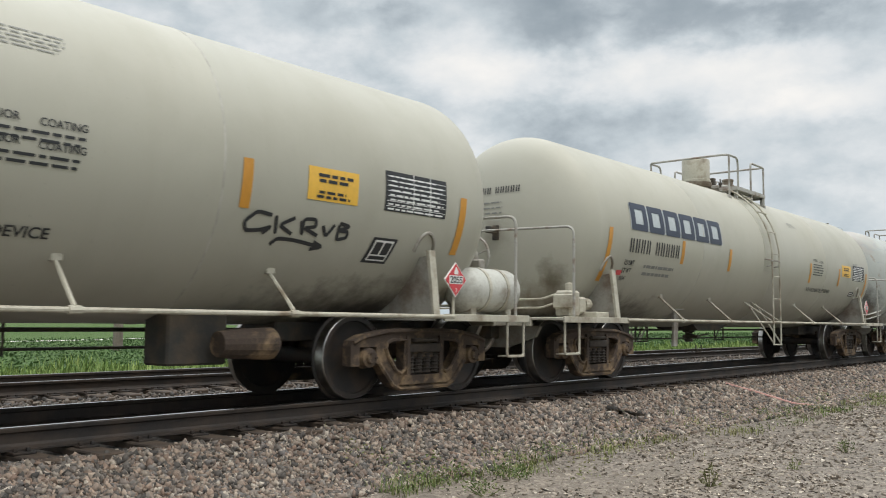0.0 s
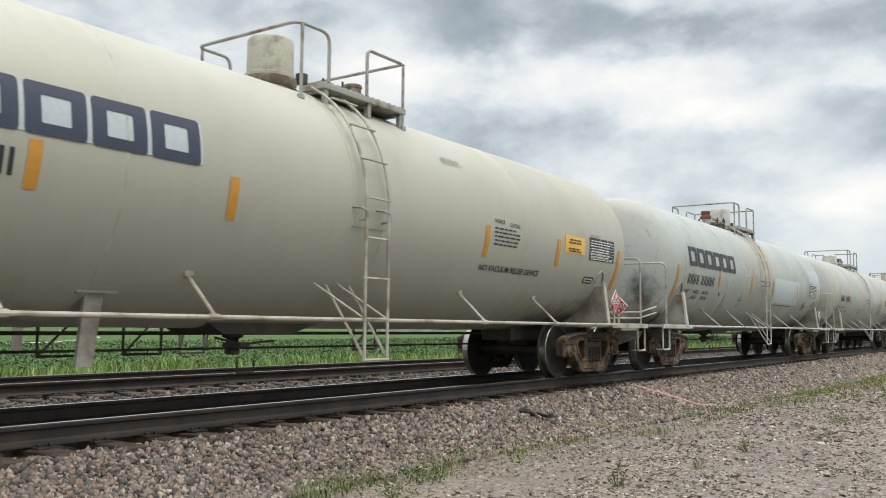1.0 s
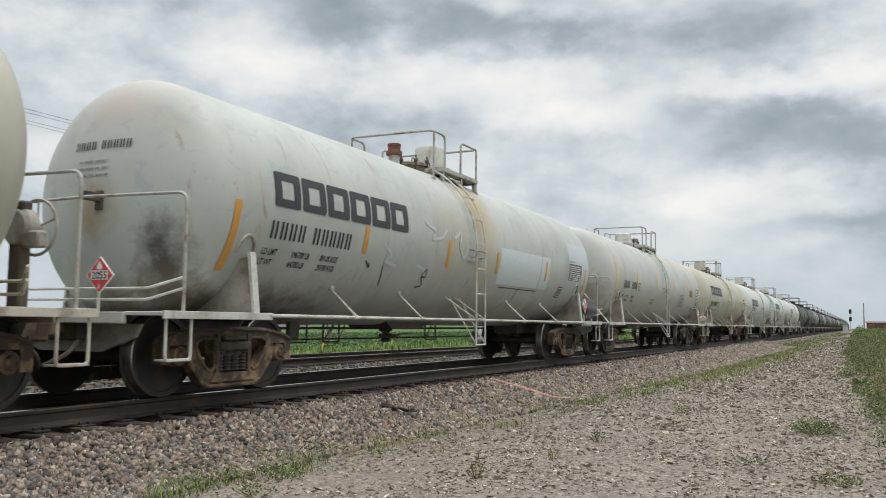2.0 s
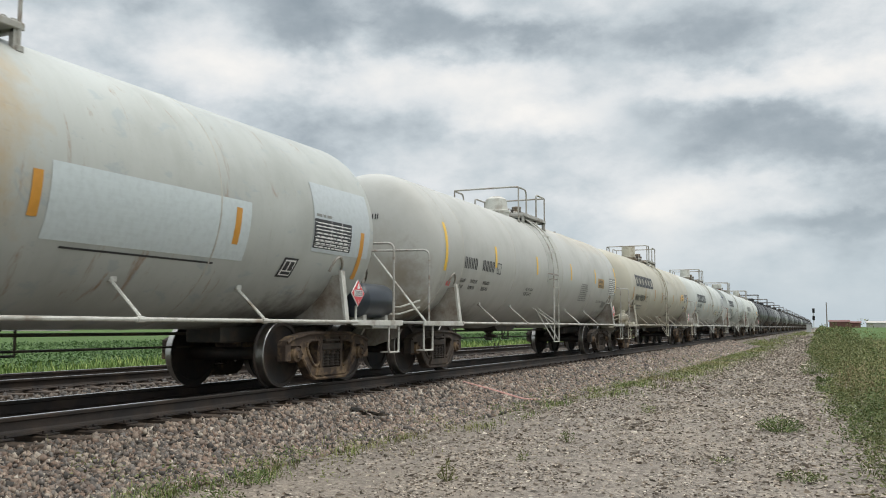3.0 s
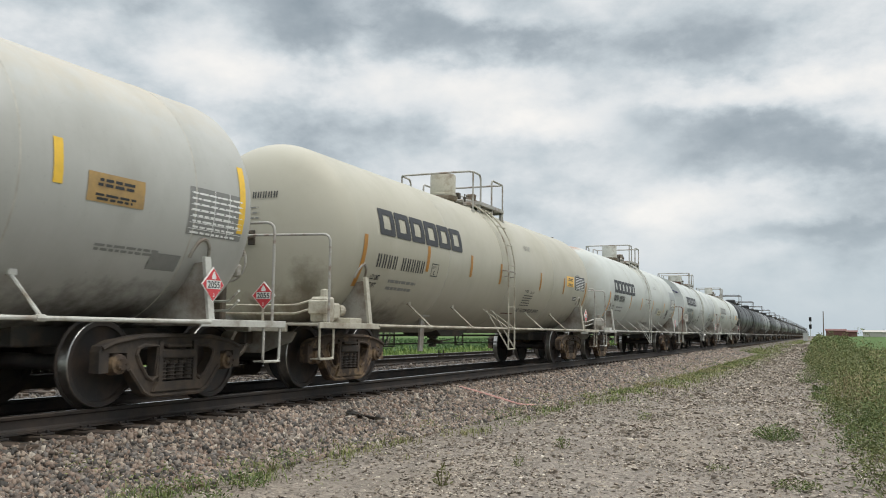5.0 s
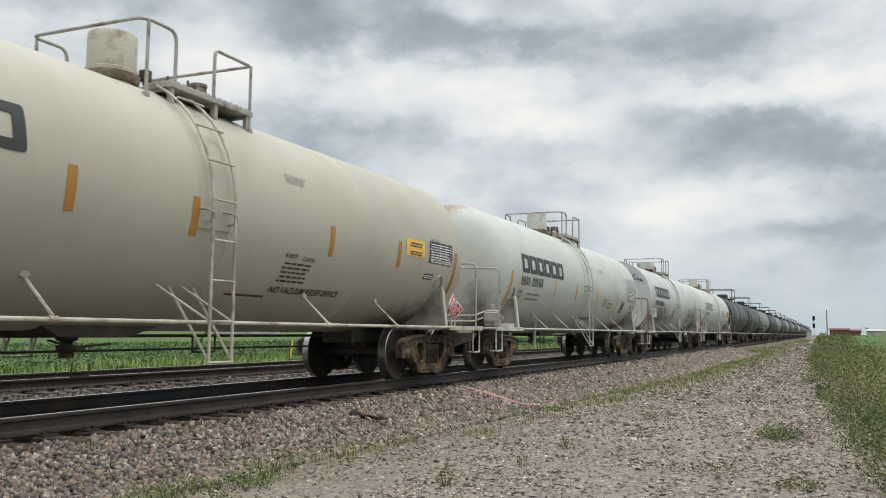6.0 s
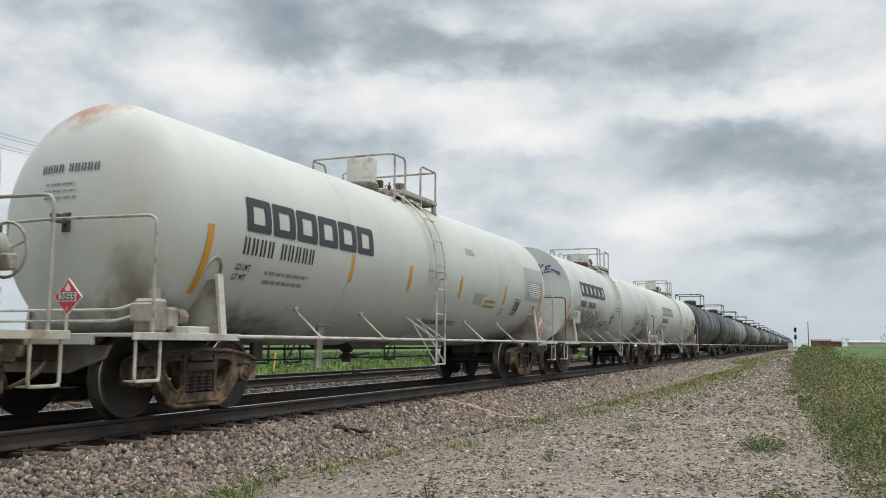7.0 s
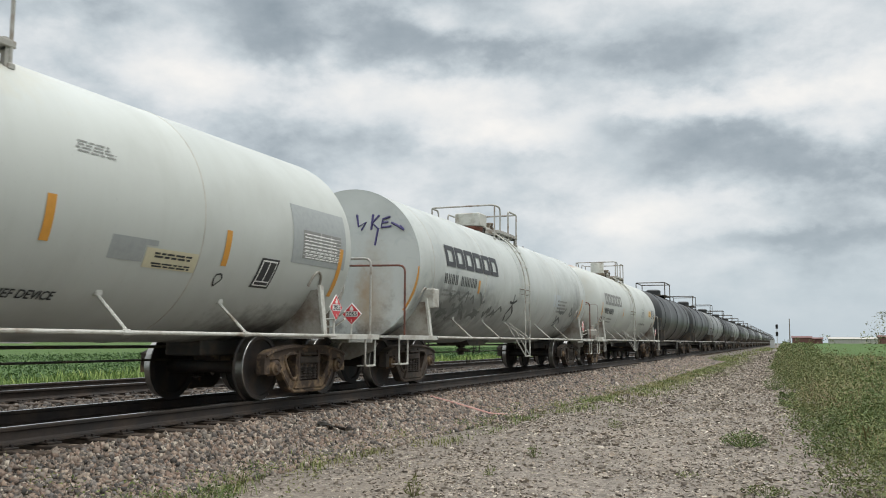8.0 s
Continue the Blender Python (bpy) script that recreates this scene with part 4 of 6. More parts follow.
def words(car, body, y, z, size, material=None, wide=0.85):
    bm = text_bm(body, size, 1.0, wide)
    for v in bm.verts:
        v.co.x += y
        v.co.y += z
    wrap(bm, 0.008)
    me = bpy.data.meshes.new("stencil")
    bm.to_mesh(me)
    bm.free()
    me.materials.append(material or INK)
    ob = new("stencil", me)
    ob.parent = car
    return tagged(ob, kind="stuff")


def bars(seed, y0, y1, z0, z1, lines, fill=0.55):
    """Rows of small bars that stand for writing too small to read."""
    r = random.Random(seed)
    out = []
    step = (z1 - z0) / lines
    for i in range(lines):
        y = y0 + r.uniform(0, 0.05)
        end = y1 - r.uniform(0, 0.2) * (y1 - y0)
        while y < end:
            w = min(r.uniform(0.05, 0.16), end - y)
            out.append((y, y + w, z0 + i * step, z0 + (i + fill) * step))
            y += w + 0.025
    return out


def marks(y0, y1, z0, z1, groups, gap=0.45):
    """Plain upright bars, a pair for each character of a mark, in groups."""
    n = sum(groups)
    cell = (y1 - y0) / (n + gap * 1.6 * (len(groups) - 1))
    out, y = [], y0
    for g in groups:
        for _ in range(g):
            out += [(y + cell * 0.10, y + cell * 0.32, z0, z1), (y + cell * 0.54, y + cell * 0.76, z0, z1)]
            y += cell
        y += cell * gap * 1.6
    return out


def block_logo(car, material, y0, y1, z0, z1, filled):
    """The owner's mark as six plain heavy frames with rounded corners."""
    bm = bmesh.new()
    cell, h = (y1 - y0) / 6, z1 - z0

    def ring(a, b, c, d, r):
        pts = []
        for cy, cz, start in ((b - r, d - r, 0), (a + r, d - r, 90), (a + r, c + r, 180), (b - r, c + r, 270)):
            pts += [(cy + r * math.cos(radians(start + k * 30)), cz + r * math.sin(radians(start + k * 30))) for k in range(4)]
        return [bm.verts.new((y, z, 0)) for y, z in pts]
    for i in range(6):
        a, b = y0 + (i + 0.03) * cell, y0 + (i + 0.95) * cell
        t, k = cell * 0.24, h * 0.23
        outer, inner = ring(a, b, z0, z1, 0.035), ring(a + t, b - t, z0 + k, z1 - k, 0.012)
        for j in range(len(outer)):
            q = (j + 1) % len(outer)
            bm.faces.new((outer[j], outer[q], inner[q], inner[j]))
    wrap(bm, 0.009)
    me = bpy.data.meshes.new("logo")
    bm.to_mesh(me)
    bm.free()
    me.materials.append(material)
    ob = new("logo", me)
    ob.parent = car
    tagged(ob, "owner's mark as heavy dark blocks")
    if filled:
        rects("logo_ground", car, PATCH, [(y0, y1, z0 + 0.01, z1 - 0.02)], "pale blue-grey panel behind the mark", 0.004)


def strips(car, material, at):
    for y0, z0, z1, slant in at:
        rects("reflective_strip", car, material, [(y0 - 0.055 - slant * z1, y0 + 0.055 - slant * z1, z0, z1)], slant=slant)


def placard_mesh():
    bm = bmesh.new()
    s = 0.14
    box(bm, -0.006, 0.006, -s, s, -s, s, 0.004)
    bmesh.ops.rotate(bm, verts=bm.verts[:], cent=(0, 0, 0), matrix=Matrix.Rotation(radians(45), 3, "X"))
    return mesh_of("placard", bm, SIGN_WHITE)


def placard(car, at):
    """A red diamond in a white edge, with its number on a white field. It faces +x before it is placed."""
    board = part("placard", shared("placard", placard_mesh), None, car, "red diamond hazard placard with a white edge", at=at)

    def red():
        bm = bmesh.new()
        s = 0.127
        box(bm, 0.006, 0.010, -s, s, -s, s)
        bmesh.ops.rotate(bm, verts=bm.verts[:], cent=(0, 0, 0), matrix=Matrix.Rotation(radians(45), 3, "X"))
        return mesh_of("red_field", bm, RED)

    def field():
        bm = bmesh.new()
        box(bm, 0.010, 0.013, -0.118, 0.118, -0.048, 0.048)
        return mesh_of("number_field", bm, SIGN_WHITE)

    def letters(body, size, dy, dz, mat):
        def build():
            bm = text_bm(body, size)
            mid = (max(v.co.x for v in bm.verts) + min(v.co.x for v in bm.verts)) / 2
            for v in bm.verts:
                v.co = (0.016, v.co.x - mid + dy, v.co.y + dz)
            return mesh_of("digits", bm, mat)
        return build

    part("red_field", shared("red", red), None, board)
    part("number_field", shared("field", field), None, board)
    part("digits", shared("digits", letters("2055", 0.108, 0, -0.037, INK)), None, board)
    part("class_digit", shared("digit3", letters("3", 0.06, 0, -0.14, SIGN_WHITE)), None, board)

    def flame():
        bm = bmesh.new()
        pts = [(-0.033, 0.06), (0.033, 0.06), (0.04, 0.09), (0.0, 0.15), (-0.037, 0.09)]
        bm.faces.new([bm.verts.new((0.014, y, z)) for y, z in pts])
        return mesh_of("flame_mark", bm, SIGN_WHITE)
    part("flame_mark", shared("flame", flame), None, board)


def side_frame_mesh(material):
    """A cast side frame: arched top, sloping lower arms, two windows and the spring opening, each with a raised lip."""
    def build():
        bm = bmesh.new()
        half = [(0.30, 0.775), (0.62, 0.755), (0.98, 0.70), (1.13, 0.64), (1.15, 0.58), (1.15, 0.37), (1.02, 0.37), (1.02, 0.57), (0.77, 0.57),
                (0.77, 0.40), (0.70, 0.36), (0.53, 0.14), (0.42, 0.09)]
        outer = half + [(-y, z) for y, z in half[::-1]]
        window = [(0.31, 0.64), (0.52, 0.645), (0.61, 0.61), (0.63, 0.55), (0.58, 0.45), (0.47, 0.31), (0.39, 0.27), (0.32, 0.31)]
        nest = [(-0.24, 0.24), (0.24, 0.24), (0.24, 0.66), (-0.24, 0.66)]
        loops = [outer, window, [(-y, z) for y, z in window], nest]
        edges = []
        for loop in loops:
            vs = [bm.verts.new((-0.075, y, z)) for y, z in loop]
            edges += [bm.edges.new((vs[i], vs[(i + 1) % len(vs)])) for i in range(len(vs))]
        bmesh.ops.triangle_fill(bm, use_beauty=True, edges=edges, normal=(1, 0, 0))
        out = bmesh.ops.extrude_face_region(bm, geom=bm.faces[:])
        bmesh.ops.translate(bm, verts=[g for g in out["geom"] if isinstance(g, bmesh.types.BMVert)], vec=(0.13, 0, 0))
        for loop in loops[1:3]:
            tube(bm, [(0.058, y, z) for y, z in loop], 0.024, 6, closed=True)
        for s in (-1, 1):
            tube(bm, [(0.058, s * 1.12, 0.62), (0.058, s * 0.96, 0.68), (0.058, s * 0.60, 0.735), (0.058, 0, 0.75)], 0.028, 6)
            tube(bm, [(0.058, s * 0.74, 0.40), (0.058, s * 0.52, 0.155), (0.058, s * 0.40, 0.105), (0.058, 0, 0.105)], 0.026, 6)
            prism(bm, [(s * 0.25, 0.22), (s * 0.31, 0.22), (s * 0.31, 0.69), (s * 0.25, 0.69)], -0.09, 0.085)
        prism(bm, [(-0.40, 0.15), (0.40, 0.15), (0.33, 0.25), (-0.33, 0.25)], -0.10, 0.095)
        return mesh_of("side_frame", bm, material)
    return shared(("side", material.name), build)


def spring_mesh():
    bm = bmesh.new()
    prof = [(0.0, 0.26)]
    for i in range(6):
        z = 0.265 + i * 0.04
        prof += [(0.052, z), (0.066, z + 0.01), (0.052, z + 0.022)]
    lathe(bm, prof + [(0.0, 0.50)], "z", (0, 0, 0), 10)
    return mesh_of("spring", bm, TRUCK_DARK)


def spring_cap_mesh():
    bm = bmesh.new()
    box(bm, -0.08, 0.10, -0.27, 0.27, 0.50, 0.60, 0.015)
    box(bm, 0.02, 0.11, -0.20, 0.20, 0.62, 0.66, 0.01)
    return mesh_of("spring_cap", bm, TRUCK_DARK)


def bearing_mesh():
    bm = bmesh.new()
    lathe(bm, [(0.0, 0.10), (0.06, 0.10), (0.07, 0.07), (0.105, 0.06), (0.12, -0.06), (0.0, -0.06)], "x", (0, 0, 0), 14)
    for k in range(3):
        a = k * 2.094
        lathe(bm, [(0.0, 0.115), (0.014, 0.115), (0.014, 0.06)], "x", (0, 0.05 * math.cos(a), 0.05 * math.sin(a)), 6)
    return mesh_of("bearing", bm, TRUCK)


def wheel_mesh(s):
    """A dished plate wheel with a bright tread; s is the side on which its face lies."""
    prof = [(0.0, 0.06), (0.11, 0.06), (0.12, 0.03), (0.20, 0.005), (0.33, 0.02), (0.385, 0.045), (0.395, 0.068), (0.445, 0.07), (0.453, 0.062), (0.457, 0.0), (0.461, -0.045), (0.485, -0.06), (0.485, -0.075), (0.40, -0.078), (0.38, -0.05), (0.2, -0.03), (0.0, -0.03)]
    slots = [0, 0, 0, 0, 0, 0, 0, 1, 1, 1, 0, 0, 0, 0, 0, 0]
    bm = bmesh.new()
    lathe(bm, [(r, h * s) for r, h in prof], "x", (0, 0, 0), 36, slots)
    return mesh_of("wheel", bm, (WHEEL, TREAD), True)


def axle_mesh():
    bm = bmesh.new()
    lathe(bm, [(0.0, -1.0), (0.07, -1.0), (0.07, -0.8), (0.10, -0.7), (0.085, 0.0), (0.10, 0.7), (0.07, 0.8), (0.07, 1.0), (0.0, 1.0)], "x", (0, 0, 0), 14)
    return mesh_of("wheelset", bm, WHEEL, True)


ROLLING = []      # wheelsets that are keyed to roll, with their place on the car


def build_truck(car, y, steel, rolling=True):
    bm = bmesh.new()
    box(bm, -1.05, 1.05, -0.2, 0.2, 0.42, 0.62, 0.03)
    box(bm, -0.35, 0.35, -0.28, 0.28, 0.50, 0.72, 0.03)
    part("truck_bolster", shared(("bolster", steel.name), lambda: mesh_of("truck_bolster", bm, steel)), None, car, at=pose(0, y, 0))
    for s in (-1, 1):
        side = part("side_frame", side_frame_mesh(steel), None, car, "rusty cast-steel truck side frame", at=pose(s * 1.0, y, 0, 0, 0, 0 if s > 0 else 180))
        part("spring_cap", shared("spring_cap", spring_cap_mesh), None, side)
        for k in (-0.21, -0.07, 0.07, 0.21):
            part("spring", shared("spring", spring_mesh), None, side, at=pose(0.02, k, 0))
        for k in (-1, 1):
            part("bearing", shared("bearing", bearing_mesh), None, side, at=pose(0.02, k * AXLE, WHEEL_R))
    for k in (-1, 1):
        at = (0, y + k * AXLE, WHEEL_R)
        ws = part("wheelset", shared("axle", axle_mesh), None, car, "dark steel wheels with bright worn treads", at=pose(*at))
        for s in (-1, 1):
            part("wheel", shared(("wheel", s), lambda: wheel_mesh(s)), None, ws, at=pose(s * 0.76, 0, 0))
        if rolling:
            ROLLING.append((ws, at))


def build_end(car, e, trim, extras):
    """One end of a car: e is -1 for the leading end and 1 for the trailing end."""
    post = extras.get("post", 6.62 if e < 0 else 6.13) * e
    d0, d1 = (-6.35, -8.10) if e < 0 else (6.24, 7.86)
    s0, s1 = (-8.02, -7.66) if e < 0 else (7.80, 7.46)
    rail_y = -7.76 if e < 0 else 7.66
    bm = bmesh.new()
    box(bm, -0.30, 0.30, e * 4.9, e * 8.02, 0.62, 0.92, 0.02)
    part("stub_sill", bm, UNDER, car)
    bm = bmesh.new()
    slab(bm, [(-1.50, 0.86), (1.50, 0.86), (1.43, 1.58), (1.22, 1.55), (0.9, 1.2), (0.4, 0.95), (-0.4, 0.95), (-0.9, 1.2), (-1.22, 1.55), (-1.43, 1.58)], post - 0.015, post + 0.015)
    # the shade under the tank is painted into the web's grey
    part("bolster_web", bm, SADDLE, car)
    for s in (-1, 1):
        bm = bmesh.new()
        slab(bm, [(s * 1.50, 0.88), (s * 1.535, 0.88), (s * 1.445, 1.63), (s * 1.40, 1.63)], post - 0.05, post + 0.05)
        part("bolster_post", bm, trim, car, "pale steel post under the tank")
        bm = bmesh.new()
        pts = [(s * (R + 0.004) * math.cos(a), post + 0.15 * c, ZC + (R + 0.004) * math.sin(a)) for a, c in
               ((radians(-26 + 9 * math.sin(k)), math.cos(k)) for k in (math.pi * i / 10 for i in range(11)))]
        tube(bm, pts, 0.022, 6)
        part("pad_weld", bm, SADDLE, car)
        # side deck with its kick edge, a step below and the handrail post
        bm = bmesh.new()
        box(bm, s * 1.02, s * 1.54, d0, d1, 0.885, 0.925, 0.006)
        box(bm, s * 1.52, s * 1.55, d0, d1, 0.855, 0.935, 0.004)
        part("side_deck", bm, trim, car)
        bm = bmesh.new()
        tube(bm, [(s * 1.50, s0, 0.88), (s * 1.50, s0, 0.44), (s * 1.50, s1, 0.44), (s * 1.50, s1, 0.88)], 0.017, 6, 0.05)
        box(bm, s * 1.36, s * 1.52, s0, s1, 0.432, 0.45)
        part("step", bm, trim, car)
    bm = bmesh.new()
    box(bm, -1.02, 1.02, e * 7.30, d1 + e * 0.02, 0.89, 0.92, 0.005)
    box(bm, -1.02, 1.02, d1 - e * 0.04, d1 + e * 0.02, 0.80, 0.90, 0.01)
    part("end_deck", bm, trim, car)
    bm = bmesh.new()
    slab(bm, [(-1.0, 0.80), (1.0, 0.80), (0.92, 0.66), (0.45, 0.50), (-0.45, 0.50), (-0.92, 0.66)], d1 - e * 0.30, d1 - e * 0.24)
    part("end_sill", bm, SADDLE, car, "dusty steel end sill under the deck")
    # handrail that spans the end
    bm = bmesh.new()
    zt = 2.16
    tube(bm, [(1.48, rail_y, 0.92), (1.48, rail_y, zt), (0.0, rail_y, zt + 0.03), (-1.48, rail_y, zt), (-1.48, rail_y, 0.92)], 0.019, 8, 0.12)
    part("end_handrail", bm, RAILING if extras.get("rusty_rail") is None else RUST_PIPE, car)
    bm = bmesh.new()
    box(bm, -0.035, 0.035, e * 7.45, rail_y, zt + 0.0, zt + 0.10, 0.008)
    box(bm, -0.06, 0.06, e * 7.50, e * 7.56, zt - 0.09, zt + 0.13, 0.008)
    part("rail_bracket", bm, UNDER, car)
    # low crossing pipes behind the deck
    for z in () if extras.get("rusty_rail") else (1.06, 1.18):
        bm = bmesh.new()
        tube(bm, [(-1.3, e * 7.62, z), (0.85, e * 7.62, z), (1.15, e * 7.42, z + 0.12)], 0.016, 6, 0.05)
        part("pipe", bm, trim, car)
    # coupler and air hose
    bm = bmesh.new()
    box(bm, -0.09, 0.09, e * 8.0, e * 8.32, 0.66, 0.82, 0.02)
    box(bm, -0.17, 0.13, e * 8.22, e * 8.40, 0.60, 0.88, 0.03)
    part("coupler", bm, TRUCK, car)
    bm = bmesh.new()
    tube(bm, [(0.35, e * 8.05, 0.62), (0.36, e * 8.2, 0.48), (0.2, e * 8.36, 0.36)], 0.025, 6, 0.08)
    part("air_hose", bm, UNDER, car)
    if e < 0:
        if extras.get("brace"):
            bm = bmesh.new()
            tube(bm, [(0.35, -7.74, zt), (1.42, -7.78, 0.93)], 0.020, 6)
            part("rail_brace", bm, trim, car)
        placard(car, pose(0.58, -8.02, 1.30, 0, 0, -90))
        bm = bmesh.new()
        tube(bm, [(0.58, -8.03, 0.92), (0.58, -8.03, 1.12)], 0.018, 6)
        part("placard_post", bm, trim, car)
        if extras.get("valve"):
            bm = bmesh.new()
            box(bm, 1.08, 1.34, -7.62, -7.36, 0.93, 1.30, 0.03)
            box(bm, 1.02, 1.30, -7.34, -7.12, 0.98, 1.22, 0.03)
            box(bm, 1.10, 1.42, -7.70, -7.62, 1.05, 1.25, 0.02)
            lathe(bm, [(0.0, 0.0), (0.085, 0.0), (0.085, 0.14), (0.05, 0.18), (0.0, 0.18)], "y", (1.22, -7.12, 1.12), 12)
            lathe(bm, [(0.0, 0.0), (0.06, 0.0), (0.06, 0.10), (0.0, 0.12)], "z", (1.2, -7.42, 1.30), 10)
            part("brake_valve", bm, extras.get("valve_steel", trim), car, "dusty cast brake control valve")
            bm = bmesh.new()
            box(bm, 1.18, 1.50, -7.20, -6.85, 0.925, 1.01, 0.01)
            part("valve_box", bm, trim, car)
    else:
        placard(car, pose(1.50, 6.47, 1.32))
        bm = bmesh.new()
        tube(bm, [(1.47, 6.47, 0.92), (1.47, 6.47, 1.14)], 0.018, 6)
        part("placard_post", bm, trim, car)
        # hand brake wheel on its stand
        bm = bmesh.new()
        c = Vector((0.55, 7.98, 1.72))
        tube(bm, [c + Vector((0.27 * math.cos(a), 0, 0.27 * math.sin(a))) for a in (2 * math.pi * k / 24 for k in range(24))], 0.017, 6, closed=True)
        for k in range(5):
            a = 2 * math.pi * k / 5 + 0.3
            tube(bm, [c, c + Vector((0.27 * math.cos(a), 0.0, 0.27 * math.sin(a)))], 0.011, 5)
        lathe(bm, [(0.0, -0.12), (0.05, -0.12), (0.06, 0.03), (0.0, 0.04)], "y", c, 12)
        part("brake_wheel", bm, UNDER if extras.get("dark_wheel") else RAILING, car, "spoked hand brake wheel")
        bm = bmesh.new()
        box(bm, 0.46, 0.64, 7.74, 7.86, 0.92, 1.95, 0.02)
        part("brake_stand", bm, UNDER, car)
        bm = bmesh.new()
        lathe(bm, [(0.0, 7.72), (0.15, 7.72), (0.19, 7.76), (0.19, 7.86), (0.12, 7.90), (0.0, 7.90)], "y", (0.55, 0, 1.70), 18)
        box(bm, 0.62, 0.86, 7.74, 7.86, 1.50, 1.66, 0.02)
        part("brake_gear_housing", bm, SADDLE, car, "round cast gear housing behind the brake wheel", True)
        if extras.get("reservoir"):
            bm = bmesh.new()
            lathe(bm, [(0.0, -0.55), (0.16, -0.53), (0.26, -0.44), (0.27, -0.40), (0.27, 0.40), (0.26, 0.44), (0.16, 0.53), (0.0, 0.55)], "y", (1.15, 7.42, 1.24), 24)
            res = part("air_reservoir", bm, extras["reservoir"], car, "short horizontal air reservoir on the end deck", True)
            for y in (7.24, 7.60) if extras["reservoir"] is TRIM_WHITE else ():
                bm = bmesh.new()
                lathe(bm, [(0.272, -0.025), (0.280, -0.025), (0.280, 0.025), (0.272, 0.025)], "y", (1.15, y, 1.24), 24)
                part("strap", bm, trim, res)
            for y in (7.02, 7.72):
                bm = bmesh.new()
                box(bm, 0.95, 1.30, y, y + 0.1, 0.92, 1.05, 0.01)
                part("reservoir_cradle", bm, trim, car)


def build_side(car, s, trim, paint):
    """The running rod along one side, its struts and the ladder."""
    bm = bmesh.new()
    tube(bm, [(s * 1.54, -6.4, 0.905), (s * 1.54, 6.4, 0.905)], 0.023, 10)
    part("side_rod", bm, trim, car, "long pale steel rod under the tank")
    for y in (-4.5, -2.55, 2.05, 4.12):
        bm = bmesh.new()
        tube(bm, [(s * 1.08, y + 0.05, 1.31), (s * 1.535, y, 0.93)], 0.019, 6)
        box(bm, s * 1.02, s * 1.13, y, y + 0.10, 1.28, 1.36, 0.01)
        tube(bm, [(s * 1.54, y - 0.05, 0.905), (s * 1.54, y + 0.05, 0.905)], 0.034, 8)
        part("strut", bm, trim, car)
    # ladder: straight below, bent over the shell above, on a plate welded to the shell
    y0, y1 = -0.46, -0.06
    bm = bmesh.new()
    rows = []
    for k in range(13):
        a = radians(-12 + 6.4 * k)
        rows.append([bm.verts.new((s * q * math.cos(a), y, ZC + q * math.sin(a))) for q, y in
                     ((R, y0 - 0.10), (R + 0.012, y0 - 0.09), (R + 0.012, y1 + 0.09), (R, y1 + 0.10))])
    for a, b in zip(rows, rows[1:]):
        for j in range(3):
            bm.faces.new((a[j], a[j + 1], b[j + 1], b[j]))
    bm.faces.new(rows[0])
    bm.faces.new(rows[-1])
    part("ladder_plate", bm, paint, car, "", True)
    for y in (y0, y1):
        bm = bmesh.new()
        pts = [(s * 1.56, y, 0.46), (s * 1.56, y, 2.30)]
        for a in range(8, 66, 8):
            pts.append((s * (R + 0.10) * math.cos(radians(a)), y, ZC + (R + 0.10) * math.sin(radians(a))))
        tube(bm, pts, 0.019, 6)
        part("ladder_rail", bm, trim, car)
        bm = bmesh.new()
        tube(bm, [(s * 1.44, y - 0.10, 2.16), (s * 1.56, y - 0.08, 2.14), (s * 1.57, y, 2.12), (s * 1.56, y + 0.04, 2.04), (s * 1.43, y + 0.02, 2.02)], 0.015, 6)
        part("ladder_bracket", bm, RAILING, car)
    for k in range(9):
        z = 0.47 + 0.45 * k
        a = (z - 2.3) / (R + 0.10)
        x, zz = (1.56, z) if z < 2.3 else ((R + 0.10) * math.cos(a), ZC + 0.05 + (R + 0.10) * math.sin(a))
        if a > 1.05:
            break
        bm = bmesh.new()
        tube(bm, [(s * x, y0 - 0.03, zz), (s * x, y1 + 0.03, zz)], 0.014, 6)
        part("ladder_rung", bm, trim, car)
    for y in (y0, y1):
        bm = bmesh.new()
        tube(bm, [(s * 1.55, y, 0.50), (s * 1.10, y - 0.15, 1.30)], 0.016, 5)
        tube(bm, [(s * 1.55, y, 0.92), (s * 1.08, y - 0.35, 1.32)], 0.014, 5)
        part("ladder_brace", bm, trim, car)


